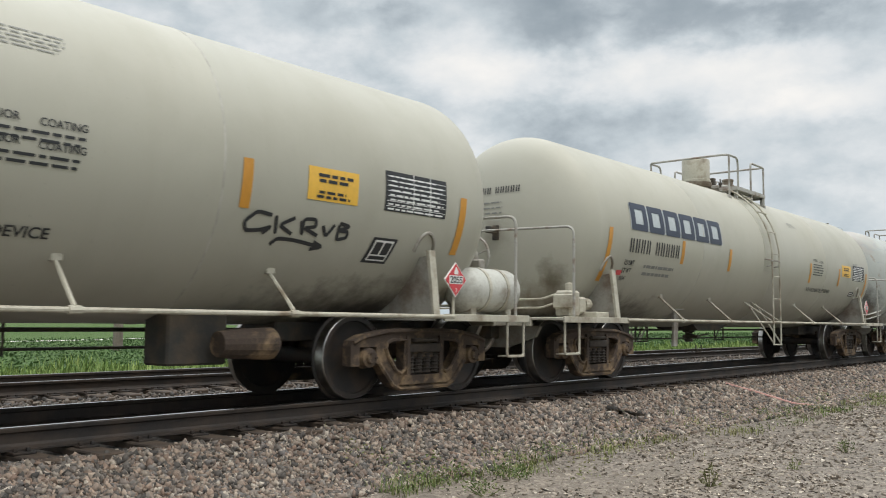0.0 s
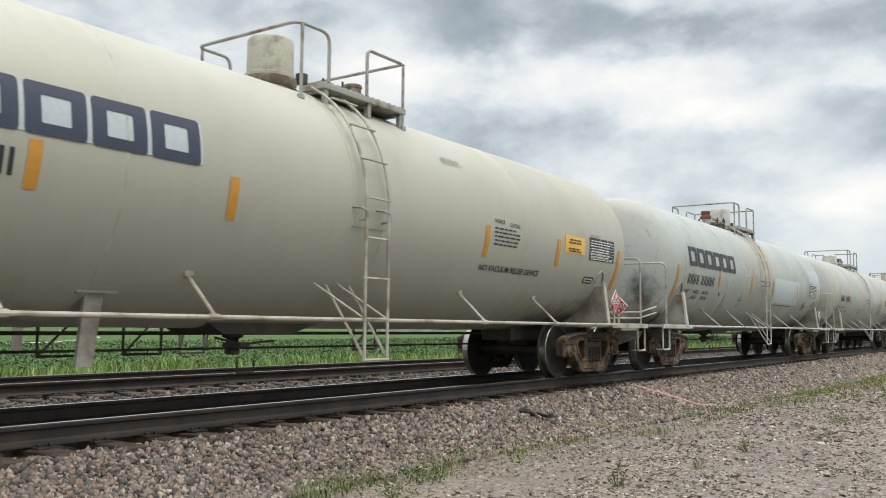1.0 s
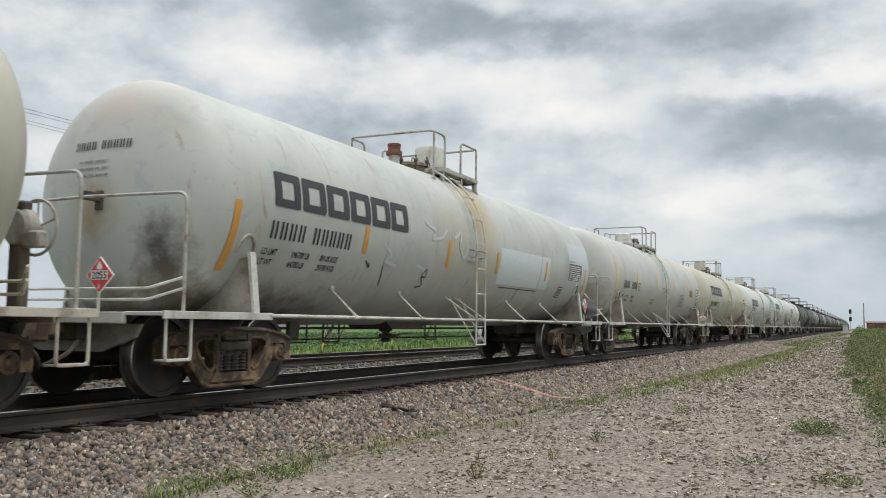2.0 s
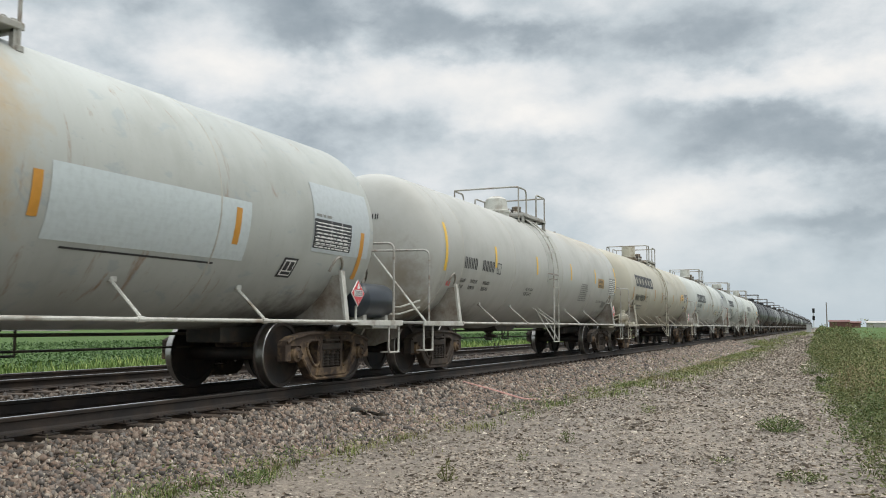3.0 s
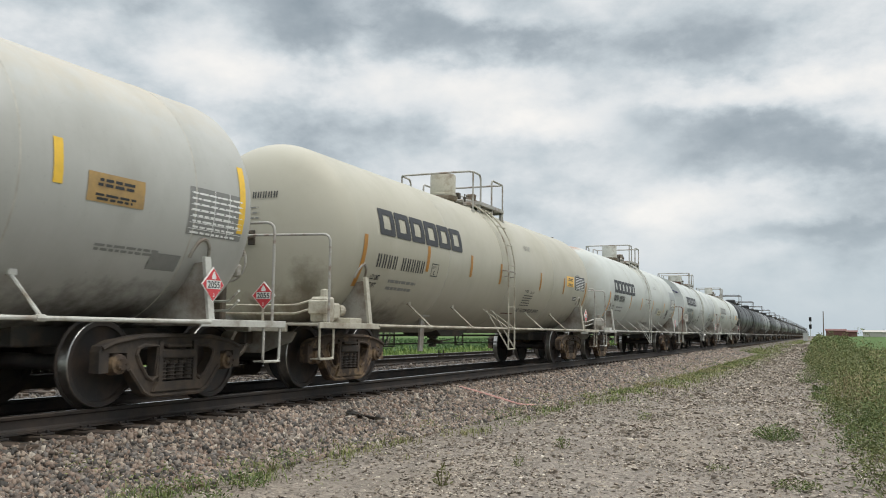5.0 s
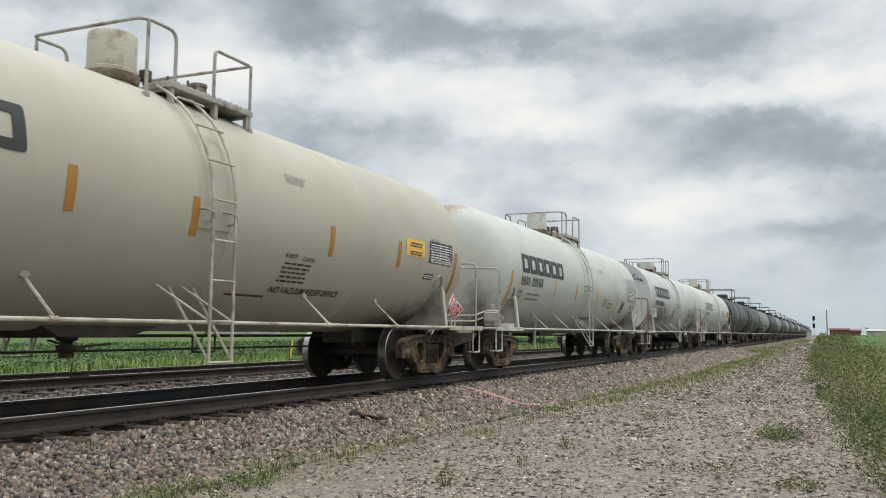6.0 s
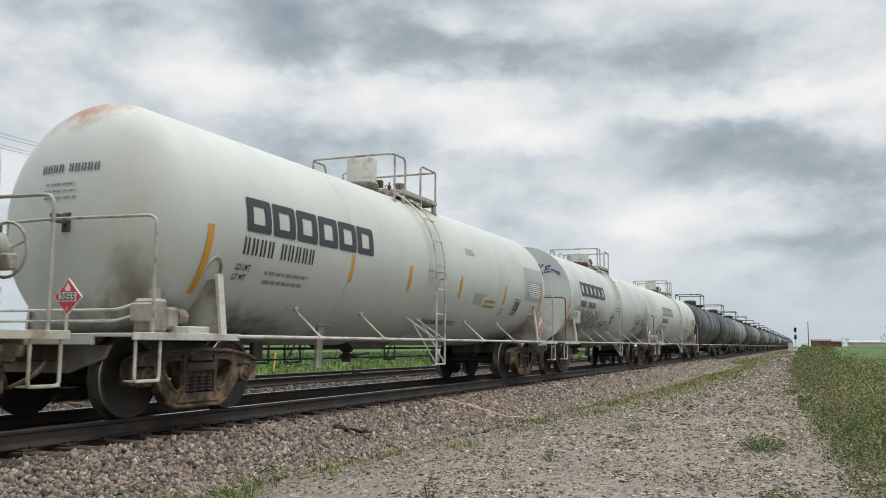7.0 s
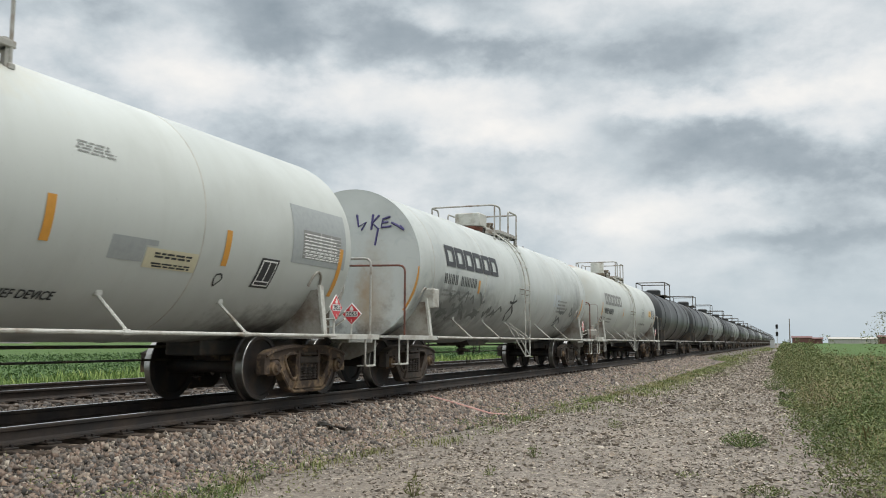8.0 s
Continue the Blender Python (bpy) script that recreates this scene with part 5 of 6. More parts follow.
def build_top(car, trim, style, railing):
    """Walkway, railings and fittings on top of the tank."""
    zt = ZC + R
    fy = -1.17 if style == "cap" else -0.90
    hy = -0.48 if style == "cap" else -0.36
    bm = bmesh.new()
    wy = fy + 0.45
    for x0, x1 in ((0.48, 0.88), (-0.88, -0.48)):
        box(bm, x0, x1, wy, 1.13, zt - 0.085, zt - 0.012, 0.008)
        for i in range(14):
            y = wy + 0.03 + i * (1.08 - wy) / 14
            box(bm, x0 + 0.02, x1 - 0.02, y, y + 0.05, zt - 0.012, zt + 0.008)
    box(bm, -0.48, 0.48, 0.80, 1.13, zt + 0.02, zt + 0.05, 0.006)
    for y in (wy + 0.06, 0.4, 1.05):
        box(bm, -0.86, 0.86, y - 0.03, y + 0.03, zt - 0.12, zt - 0.085)
        for s in (-1, 1):
            box(bm, s * 0.80, s * 0.86, y - 0.03, y + 0.03, zt - 0.34, zt - 0.085)
    part("walkway", bm, railing, car, "weathered steel grating walkway")
    top = zt + 0.59
    bm = bmesh.new()
    tube(bm, [(0.86, hy, zt), (0.86, hy, top), (0.86, fy, top), (-0.86, fy, top), (-0.86, hy, top), (-0.86, hy, zt)], 0.022, 8, 0.14)
    part("railing", bm, railing, car, "bent pipe railing")
    bm = bmesh.new()
    tube(bm, [(0.86, 0.34, zt), (0.86, 0.34, top), (0.86, 1.08, top), (-0.86, 1.08, top), (-0.86, 0.34, top), (-0.86, 0.34, zt)], 0.022, 8, 0.08)
    part("railing", bm, railing, car, "bent pipe railing")
    for x, y in ((0.86, fy + 0.08), (-0.86, fy + 0.08), (0.86, 1.08), (-0.86, 1.08)):
        bm = bmesh.new()
        tube(bm, [(x, y, zt - 0.27), (x, y, top)], 0.020, 8)
        box(bm, x - 0.03, x + 0.03, y - 0.04, y + 0.04, zt - 0.30, zt - 0.24, 0.006)
        part("railing_post", bm, railing, car)
    # fittings
    dy = {"drum": -0.48, "rear_drum": 0.72, "cap": -0.35, "box": -0.2}[style]
    if style == "cap":
        prof = [(0.0, -0.2), (0.34, -0.2), (0.34, 0.06), (0.36, 0.07), (0.36, 0.12), (0.31, 0.14), (0.27, 0.42), (0.16, 0.49), (0.0, 0.50)]
        bm = bmesh.new()
        lathe(bm, prof, "z", (0, dy, zt), 28)
        part("valve_dome", bm, trim, car, "round pale housing over the valves", True)
    else:
        bm = bmesh.new()
        lathe(bm, [(0.0, -0.2), (0.25, -0.2), (0.25, 0.10), (0.0, 0.10)], "z", (0, dy, zt), 24)
        part("nozzle_neck", bm, trim, car)
        bm = bmesh.new()
        lathe(bm, [(0.0, 0.03), (0.30, 0.03), (0.33, 0.08), (0.33, 0.13), (0.0, 0.14)], "z", (0, dy, zt), 28)
        part("flange", bm, RUST_GRIME if style == "drum" else RUST_PIPE, car, "rust-brown flange ring", True)
        bm = bmesh.new()
        if style == "box":
            box(bm, -0.34, 0.34, dy - 0.30, dy + 0.30, zt + 0.14, zt + 0.48, 0.02)
        else:
            lathe(bm, [(0.0, 0.14), (0.305, 0.14), (0.305, 0.18), (0.285, 0.19), (0.285, 0.60), (0.27, 0.625), (0.0, 0.63)], "z", (0, dy, zt), 28)
        part("valve_dome", bm, trim, car, "round pale housing over the valves", True)
        bm = bmesh.new()
        box(bm, 0.16, 0.28, dy + 0.27, dy + 0.38, zt + 0.12, zt + 0.26, 0.01)
        part("latch", bm, UNDER, car)
    my = 0.45 if style != "rear_drum" else -0.1
    bm = bmesh.new()
    lathe(bm, [(0.0, -0.15), (0.33, -0.15), (0.33, 0.10), (0.37, 0.10), (0.37, 0.15), (0.30, 0.18), (0.0, 0.21)], "z", (0, my, zt), 24)
    tube(bm, [(0.10, my - 0.12, zt + 0.18), (0.10, my - 0.12, zt + 0.27), (0.10, my + 0.12, zt + 0.27), (0.10, my + 0.12, zt + 0.18)], 0.014, 6, 0.04)
    cover = part("manway", bm, RUST_GRIME if style == "rear_drum" else railing, car, "bolted manway cover", True)
    for k in range(8):
        a = 2 * math.pi * k / 8
        bm = bmesh.new()
        lathe(bm, [(0.0, 0.0), (0.024, 0.0), (0.024, 0.14), (0.045, 0.15), (0.045, 0.19), (0.016, 0.20), (0.016, 0.26), (0.0, 0.27)], "z", (0.36 * math.cos(a), my + 0.36 * math.sin(a), zt + 0.02), 6)
        part("eye_bolt", bm, UNDER, cover)
    ry = 0.93 if style != "rear_drum" else -0.95
    bm = bmesh.new()
    lathe(bm, [(0.0, -0.1), (0.10, -0.1), (0.10, 0.20), (0.0, 0.20)], "z", (0.12, ry, zt), 14)
    neck = part("valve_neck", bm, trim, car)
    bm = bmesh.new()
    lathe(bm, [(0.0, 0.17), (0.14, 0.17), (0.15, 0.21), (0.14, 0.25), (0.115, 0.26), (0.115, 0.33), (0.125, 0.34), (0.125, 0.38), (0.10, 0.39), (0.0, 0.40)], "z", (0.12, ry, zt), 16)
    part("relief_valve", bm, RUST_PIPE if style == "rear_drum" else RUST_GRIME, neck, "ribbed rusty relief valve", True)


def build_under(car, extras):
    """Outlet, brake rigging and pipes below the tank."""
    bm = bmesh.new()
    prism(bm, [(-1.75, 0.90), (0.20, 0.90), (-0.45, 0.74), (-1.45, 0.74)], -0.42, 0.42)
    lathe(bm, [(0.0, 0.0), (0.08, 0.0), (0.09, 0.05), (0.06, 0.07), (0.07, 0.18), (0.12, 0.20), (0.12, 0.24), (0.0, 0.24)], "z", (0, -0.95, 0.50), 14)
    box(bm, -0.10, 0.22, -1.02, -0.88, 0.58, 0.64, 0.01)
    tube(bm, [(0.1, -1.3, 0.70), (0.2, -1.0, 0.62), (0.25, -0.55, 0.66)], 0.014, 5)
    part("bottom_outlet", bm, UNDER, car)
    bm = bmesh.new()
    tube(bm, [(0.2, -1.05, 0.44), (0.2, -1.05, 0.30), (0.2, -0.8, 0.30), (0.2, -0.8, 0.44)], 0.014, 5)
    part("outlet_guard", bm, UNDER, car)
    for y in (-2.9, -1.9, 2.0):
        bm = bmesh.new()
        tube(bm, [(-0.7, y, 0.90), (-0.7, y, 0.50), (-0.7, y + 0.5, 0.50), (-0.7, y + 0.5, 0.90)], 0.020, 5)
        tube(bm, [(-0.7, y, 0.50), (-0.7, y + 0.42, 0.90)], 0.014, 5)
        part("rod_hanger", bm, UNDER, car)
    bm = bmesh.new()
    tube(bm, [(-0.7, -5.6, 0.55), (-0.7, 5.6, 0.55)], 0.016, 6)
    part("brake_rod", bm, UNDER, car)
    bm = bmesh.new()
    tube(bm, [(-0.35, -6.0, 0.74), (-0.35, 6.0, 0.74)], 0.022, 6)
    part("brake_pipe", bm, UNDER, car)
    bm = bmesh.new()
    box(bm, 0.25, 0.34, -4.32, -4.08, 0.58, 0.98, 0.02)
    part("lever_guard", bm, UNDER, car)
    if extras.get("valve"):
        bm = bmesh.new()
        prism(bm, [(-3.46, 0.46), (-3.30, 0.46), (-3.22, 1.12), (-3.40, 1.12)], 0.82, 0.86)
        box(bm, 0.75, 0.92, -3.52, -3.12, 1.10, 1.13, 0.005)
        part("hanger_plate", bm, SADDLE, car)
    if extras.get("cylinder"):
        bm = bmesh.new()
        lathe(bm, [(0.0, -0.35), (0.12, -0.35), (0.14, -0.2), (0.16, 0.25), (0.12, 0.3), (0.0, 0.3)], "y", (0.9, 4.1, 0.62), 16)
        part("brake_cylinder", bm, TRUCK, car, "rusty brake cylinder")
        bm = bmesh.new()
        box(bm, 0.3, 0.7, 3.35, 4.0, 0.42, 0.9, 0.02)
        part("brake_bracket", bm, UNDER, car)


def new_car(label, index):
    car = tagged(new("tank_car"), label, "tank car", "tank cars of the train")
    car.location = (TX, 34.6 + PITCH * (index - 2), RT)
    CARS.append((car, index))
    return car


CARS = []


def build_car(index, label, paint, paint_label, trim, top, seams, extras, steel=TRUCK, flat=False):
    car = new_car(label, index)
    part("tank", tank_mesh((paint.name, flat, len(seams)), paint, seams, flat, *((7.12, 0.52) if top == "cap" else (CYL, DEEP))), None, car, paint_label)
    def weld():
        bm = bmesh.new()
        lathe(bm, [(R, -0.016), (R + 0.0075, -0.010), (R + 0.0075, 0.010), (R, 0.016)], "y", (0, 0, ZC), 64)
        return mesh_of("weld_seam", bm, WELD, True)
    for y in seams:
        part("weld_seam", shared("weld", weld), None, car, at=pose(0, y, 0))
    build_truck(car, -TRUCK_Y, steel)
    build_truck(car, TRUCK_Y, steel)
    for e in (-1, 1):
        build_end(car, e, trim, extras)
    for s in (-1, 1):
        build_side(car, s, trim, paint)
    build_top(car, trim, top, extras.get("railing", RAILING))
    build_under(car, extras)
    return car


def head_marks(car, groups, dark=INK, cyl=CYL, deep=DEEP):
    """Small marks on the leading head, as plain bars: a dark row and fainter lines below."""
    def depth(x, z):
        rho = min(0.985, math.hypot(x, z - ZC) / R)
        a = math.asin(rho ** (1 / 0.86))
        return -cyl - deep * math.cos(a) - 0.014
    rows = ((marks(-0.46, 0.42, 2.77, 2.87, groups), dark, "small dark marks on the tank head"),
            (bars(len(groups) + sum(groups), -0.40, 0.18, 2.46, 2.70, 3, 0.28), FADED_INK, ""))
    for quads, ink, label in rows:
        bm = bmesh.new()
        for a, b, z0, z1 in quads:
            bm.faces.new([bm.verts.new((x, depth(x, z), z)) for x, z in ((a, z0), (b, z0), (b, z1), (a, z1))])
        tagged(part("head_stencil", bm, ink, car, label), kind="stuff")


def warning_table(car, y0, y1, z0, z1, seed, ground=INK, lines=8):
    """A black notice with pale rules and rows of unreadable writing."""
    board = rects("notice", car, ground, [(y0, y1, z0, z1)], "black notice with pale rows of small writing", 0.005)
    step = (z1 - z0) / lines
    pale = [(y0 + 0.02, y1 - 0.02, z0 + step * i - 0.003, z0 + step * i + 0.003) for i in range(1, lines)]
    pale += [(y0 + (y1 - y0) * k - 0.005, y0 + (y1 - y0) * k + 0.005, z0, z1) for k in (0.44, 0.72)]
    pale += bars(seed, y0 + 0.03, y1 - 0.02, z0 + 0.015, z1 - 0.015, lines, 0.36)
    ob = rects("notice_writing", car, SIGN_WHITE, pale, "", 0.009)
    ob.parent = board


def orange_sign(car, y0, y1, z0, z1, seed, material=SIGN_ORANGE, label="orange notice with dark rows of writing"):
    board = rects("notice", car, material, [(y0, y1, z0, z1)], label, 0.005)
    h = z1 - z0
    ink = bars(seed, y0 + 0.12, y1 - 0.08, z1 - h * 0.45, z1 - h * 0.12, 2, 0.6) + bars(seed + 1, y0 + 0.1, y1 - 0.1, z0 + h * 0.08, z0 + h * 0.35, 2, 0.6)
    ob = rects("notice_writing", car, INK, ink, "", 0.009)
    ob.parent = board


def scrawl(car, name, strokes, width, material, label):
    """Sprayed strokes on the tank's side: polylines in (y, z)."""
    bm = bmesh.new()
    for line in strokes:
        pts = []
        for (a, b), (c, d) in zip(line, line[1:]):
            for i in range(6):
                pts.append(Vector((a + (c - a) * i / 6, b + (d - b) * i / 6)))
        pts.append(Vector(line[-1]))
        for _ in range(2):
            pts = [pts[0]] + [(p + q * 2 + r) / 4 for p, q, r in zip(pts, pts[1:], pts[2:])] + [pts[-1]]
        last = None
        for i, p in enumerate(pts):
            d = (pts[min(i + 1, len(pts) - 1)] - pts[max(i - 1, 0)]).normalized()
            n = Vector((-d.y, d.x)) * width / 2
            pair = [bm.verts.new((p.x + k * n.x, p.y + k * n.y, 0)) for k in (-1, 1)]
            if last:
                bm.faces.new((last[0], pair[0], pair[1], last[1]))
            last = pair
    wrap(bm, 0.007)
    me = bpy.data.meshes.new(name)
    bm.to_mesh(me)
    bm.free()
    me.materials.append(material)
    ob = new(name, me)
    ob.parent = car
    tagged(ob, label)


def panel_box(car, y0, y1, z0, z1, slant, tall):
    """A small black-edged inspection panel with a white frame."""
    a = rects("test_panel", car, INK, [(y0, y1, z0, z1)], "black-edged test panel", 0.005, slant)
    b = rects("panel_frame", car, SIGN_WHITE, [(y0 + 0.04, y1 - 0.04, z0 + 0.025, z1 - 0.025)], "", 0.008, slant)
    mid = (y0 + y1) / 2
    dark = [(y0 + 0.06, mid - 0.012, z0 + 0.09, z1 - 0.045), (mid + 0.012, y1 - 0.06, z0 + 0.09, z1 - 0.045), (y0 + 0.06, y1 - 0.06, z0 + 0.04, z0 + 0.075)] if tall else [(y0 + 0.07, y1 - 0.07, z0 + 0.04, z1 - 0.04)]
    c = rects("panel_field", car, INK, dark, "", 0.011, slant)
    b.parent, c.parent = a, a


SEAMS = (-3.45, 0.0, 3.38)


def build_train():
    # the car that leaves first: sprayed tank, white reservoir
    car = build_car(0, "cream tank car with black sprayed scrawl and an orange notice", CREAM, "dull cream tank shell", TRIM, "drum", SEAMS, {"reservoir": TRIM_WHITE, "cylinder": True})
    strips(car, ORANGE, ((-6.75, 1.5, 2.3, 0.06), (3.58, 1.84, 2.28, 0.0), (6.62, 1.62, 2.27, 0.06)))
    orange_sign(car, 4.28, 4.94, 2.00, 2.32, 3)
    warning_table(car, 5.33, 6.31, 2.00, 2.42, 4)
    panel_box(car, 4.79, 5.15, 1.46, 1.72, 0.28, True)
    for k, first in enumerate(("INTERIOR", "EXTERIOR")):
        words(car, first, 1.22, 2.25 - 0.17 * k, 0.085, None, 0.95)
        words(car, "COATING", 1.72, 2.24 - 0.17 * k, 0.085, None, 0.95)
        rects("stencil", car, INK, bars(9 + k, 1.24, 2.10, 2.12 - 0.17 * k, 2.23 - 0.17 * k, 2, 0.42))
    words(car, "NO VACUUM RELIEF DEVICE", 0.22, 1.44, 0.112, None, 1.20)
    rects("stencil", car, FADED_INK, bars(5, 1.35, 1.98, 2.82, 3.00, 5, 0.3))
    scrawl(car, "spray_tag", [[(y - 0.01 + 0.06 * (y - 3.6), z - 0.05) for y, z in line] for line in (
        ((3.90, 1.86), (3.74, 1.88), (3.63, 1.78), (3.66, 1.70), (3.82, 1.72), (3.92, 1.76), (3.84, 1.69)),
        ((3.95, 1.86), (3.98, 1.70)), ((4.16, 1.86), (4.00, 1.78), (4.16, 1.71)), ((4.24, 1.84), (4.28, 1.70), (4.26, 1.86), (4.40, 1.87), (4.42, 1.80), (4.28, 1.78), (4.46, 1.72)),
        ((4.50, 1.82), (4.56, 1.72), (4.64, 1.84)), ((4.70, 1.84), (4.70, 1.70), (4.82, 1.73), (4.82, 1.79), (4.70, 1.79), (4.84, 1.84), (4.70, 1.86)),
        ((3.96, 1.60), (4.02, 1.66), (4.20, 1.66), (4.54, 1.62)), ((4.44, 1.66), (4.56, 1.62), (4.42, 1.59)))], 0.035, INK, "black sprayed scrawl with an arrow")

    def owner_marks(car, dark, filled, y, top, low, number_end, limits=()):
        """Block mark from y, its top edge, and the row of marks below it; limits are the legible load figures."""
        block_logo(car, dark, y, y + 3.42, top - 0.42, top, filled)
        rects("stencil", car, INK, marks(y - 0.02, number_end, low, low + 0.21, (4, 5)), "row of black stencilled marks")
        words(car, "LD LMT", y - 0.08, low - 0.19, 0.105)
        words(car, "LT WT", y - 0.08, low - 0.31, 0.105)
        if limits:
            for k, (pounds, kilos) in enumerate(limits):
                words(car, pounds, y + 0.52, low - 0.19 - 0.12 * k, 0.105)
                words(car, kilos, y + 1.16, low - 0.19 - 0.12 * k, 0.105)
        else:
            rects("stencil", car, FADED_INK, bars(11, y + 0.55, y + 1.65, low - 0.32, low - 0.10, 2, 0.42))

    def rear_notices(car, seed, y, z, novac, sign_z):
        """Coating panel at y and z, the relief notice, and the signs near the trailing end."""
        words(car, "INTERIOR", y, z - 0.07, 0.075)
        words(car, "COATING", y + 0.42, z - 0.09, 0.075)
        rects("stencil", car, INK, bars(seed, y, y + 0.76, z - 0.38, z - 0.10, 5, 0.4))
        words(car, "NO VACUUM RELIEF DEVICE", *novac, 0.112, None, 1.20)
        orange_sign(car, 4.57, 5.29, sign_z - 0.02, sign_z + 0.26, seed)
        rects("stencil", car, FADED_INK, bars(seed + 3, 5.50, 5.95, sign_z + 0.31, sign_z + 0.36, 2, 0.5))
        warning_table(car, 5.48, 6.48, sign_z - 0.08, sign_z + 0.30, seed + 1)

    car = build_car(1, "cream tank car with a navy block mark and drum-shaped dome", CREAM, "clean cream tank shell", TRIM, "drum", SEAMS, {"valve": True})
    owner_marks(car, NAVY, True, -6.13, 2.69, 1.93, -4.42)
    head_marks(car, (4, 5))
    strips(car, ORANGE, ((-6.73, 1.47, 2.25, 0.06), (-4.30, 1.85, 2.23, 0.03), (-2.32, 1.83, 2.23, 0.02), (2.24, 1.81, 2.24, 0.03), (4.37, 1.81, 2.23, 0.02), (6.68, 1.52, 2.22, 0.03)))
    rear_notices(car, 21, 2.40, 2.37, (2.17, 1.63), 2.07)
    panel_box(car, 5.05, 5.42, 1.60, 1.71, 0.25, False)
    words(car, "NEW", -6.20, 1.51, 0.09)
    rects("red_mark", car, RED, [(-6.36, -6.20, 1.58, 1.65)], "small red mark")
    rects("stencil", car, FADED_INK, bars(13, 1.37, 1.93, 2.99, 3.10, 4, 0.35))

    car = build_car(2, "scuffed white tank car with rust streaks and a black reservoir", WHITE_SCUFFED, "scuffed white tank shell with rust and painted-over patches", TRIM_WHITE, "rear_drum", SEAMS, {"reservoir": NAVY_BLACK, "dark_wheel": True})
    owner_marks(car, INK, False, -6.30, 2.64, 1.83, -4.48, (("196700 LB", "89100 KGS"), ("64300 LB", "29190 KGS")))
    head_marks(car, (4, 5))
    rects("paint_patch", car, PATCH_LIGHT, [(0.95, 3.9, 1.62, 2.32)], "painted-over pale blue-grey patch", 0.0035)
    rects("paint_patch", car, PATCH, [(5.30, 6.85, 1.85, 2.80)], "painted-over pale blue-grey patch", 0.0045)
    strips(car, ORANGE, ((-6.95, 1.41, 2.20, 0.03), (-4.12, 1.81, 2.19, 0.0), (-1.38, 1.79, 2.25, 0.03), (0.80, 1.80, 2.21, 0.0), (3.66, 1.80, 2.23, 0.0), (6.63, 1.54, 2.22, 0.0)))
    rects("stencil", car, FADED_INK, bars(33, 5.33, 5.85, 2.33, 2.38, 1, 0.8))
    warning_table(car, 5.31, 6.31, 1.90, 2.30, 31)
    panel_box(car, 4.33, 4.65, 1.48, 1.73, 0.25, True)
    rects("stencil", car, INK, [(1.2, 3.4, 1.555, 1.575)], "thin dark painted line")
    scrawl(car, "spray_tag", (((-2.3, 2.45), (-1.9, 2.35), (-2.1, 2.2), (-1.7, 2.25), (-1.5, 2.42)), ((-1.2, 2.3), (-0.9, 2.45), (-1.0, 2.15)), ((-2.45, 1.75), (-2.1, 1.7), (-2.3, 1.55)),
                              ((-3.6, 2.0), (-3.3, 1.85), (-3.5, 1.75), (-3.1, 1.7)), ((-1.0, 2.2), (-0.8, 1.95), (-0.6, 2.2))), 0.05, PATCH, "faded grey sprayed strokes")
    scrawl(car, "spray_tag", (((-2.05, 1.72), (-2.2, 1.60), (-2.0, 1.58), (-2.05, 1.72)), ((-2.15, 1.58), (-2.0, 1.45), (-2.2, 1.42)), ((-4.0, 1.72), (-3.85, 1.62), (-3.9, 1.70)), ((-3.5, 1.70), (-3.35, 1.40))), 0.025, INK, "small black sprayed loop")

    car = build_car(3, "dull grey-white tank car with yellow strips and a round capped dome", GREY_WHITE, "dull grey-white tank shell with drip streaks", TRIM_WHITE, "cap", (-6.82, -6.1, -3.05, 0.75, 3.9, 6.2), {"brace": True, "post": 6.44}, TRUCK_DARK)
    rects("stencil", car, INK, marks(-6.08, -4.42, 1.96, 2.18, (4, 4), 0.9), "row of black stencilled marks")
    for k, (a, b, c) in enumerate((("LD LMT", "190100 LBS", "86250 KGS"), ("LT WT", "72900 LBS", "33080 KGS"))):
        for y, body in ((-6.12, a), (-5.62, b), (-4.92, c)):
            words(car, body, y, 1.70 - 0.12 * k, 0.092)
    head_marks(car, (4, 4), INK, 7.12, 0.52)
    strips(car, YELLOW, ((-6.97, 1.86, 2.74, 0.0), (-4.36, 2.07, 2.51, 0.0), (-1.50, 2.08, 2.51, 0.0), (1.55, 2.09, 2.53, 0.0), (4.26, 2.12, 2.54, 0.0), (7.0, 1.95, 2.75, 0.05)))
    words(car, "NO VACUUM", -2.13, 1.68, 0.10)
    words(car, "RELIEF DEVICE", -2.18, 1.57, 0.10)
    rects("stencil", car, FADED_INK, bars(42, 2.65, 3.55, 1.58, 2.08, 9, 0.55))
    orange_sign(car, 4.61, 5.36, 2.02, 2.30, 43, worn("faded_brown_notice", (0.42, 0.27, 0.10), (0.30, 0.20, 0.09), 6.0), "faded brown notice with dark writing")
    warning_table(car, 6.05, 7.0, 1.86, 2.38, 44, FADED_INK)
    rects("class_panel", car, INK, [(-4.28, -4.04, 1.94, 1.96), (-4.28, -4.04, 2.15, 2.17), (-4.28, -4.26, 1.94, 2.17), (-4.06, -4.04, 1.94, 2.17)], "small black outlined panel with a letter")
    words(car, "C", -4.22, 1.98, 0.11)
    rects("red_mark", car, RED, [(-6.72, -6.54, 1.60, 1.68)], "small red mark")
    rects("stencil", car, FADED_INK, bars(45, 4.85, 5.9, 1.58, 1.66, 2, 0.6) + [(5.65, 6.1, 1.45, 1.62)])

    car = build_car(4, "warm cream tank car with a dark block mark", CREAM_WARM, "yellowed cream tank shell", TRIM, "drum", SEAMS, {"valve": True})
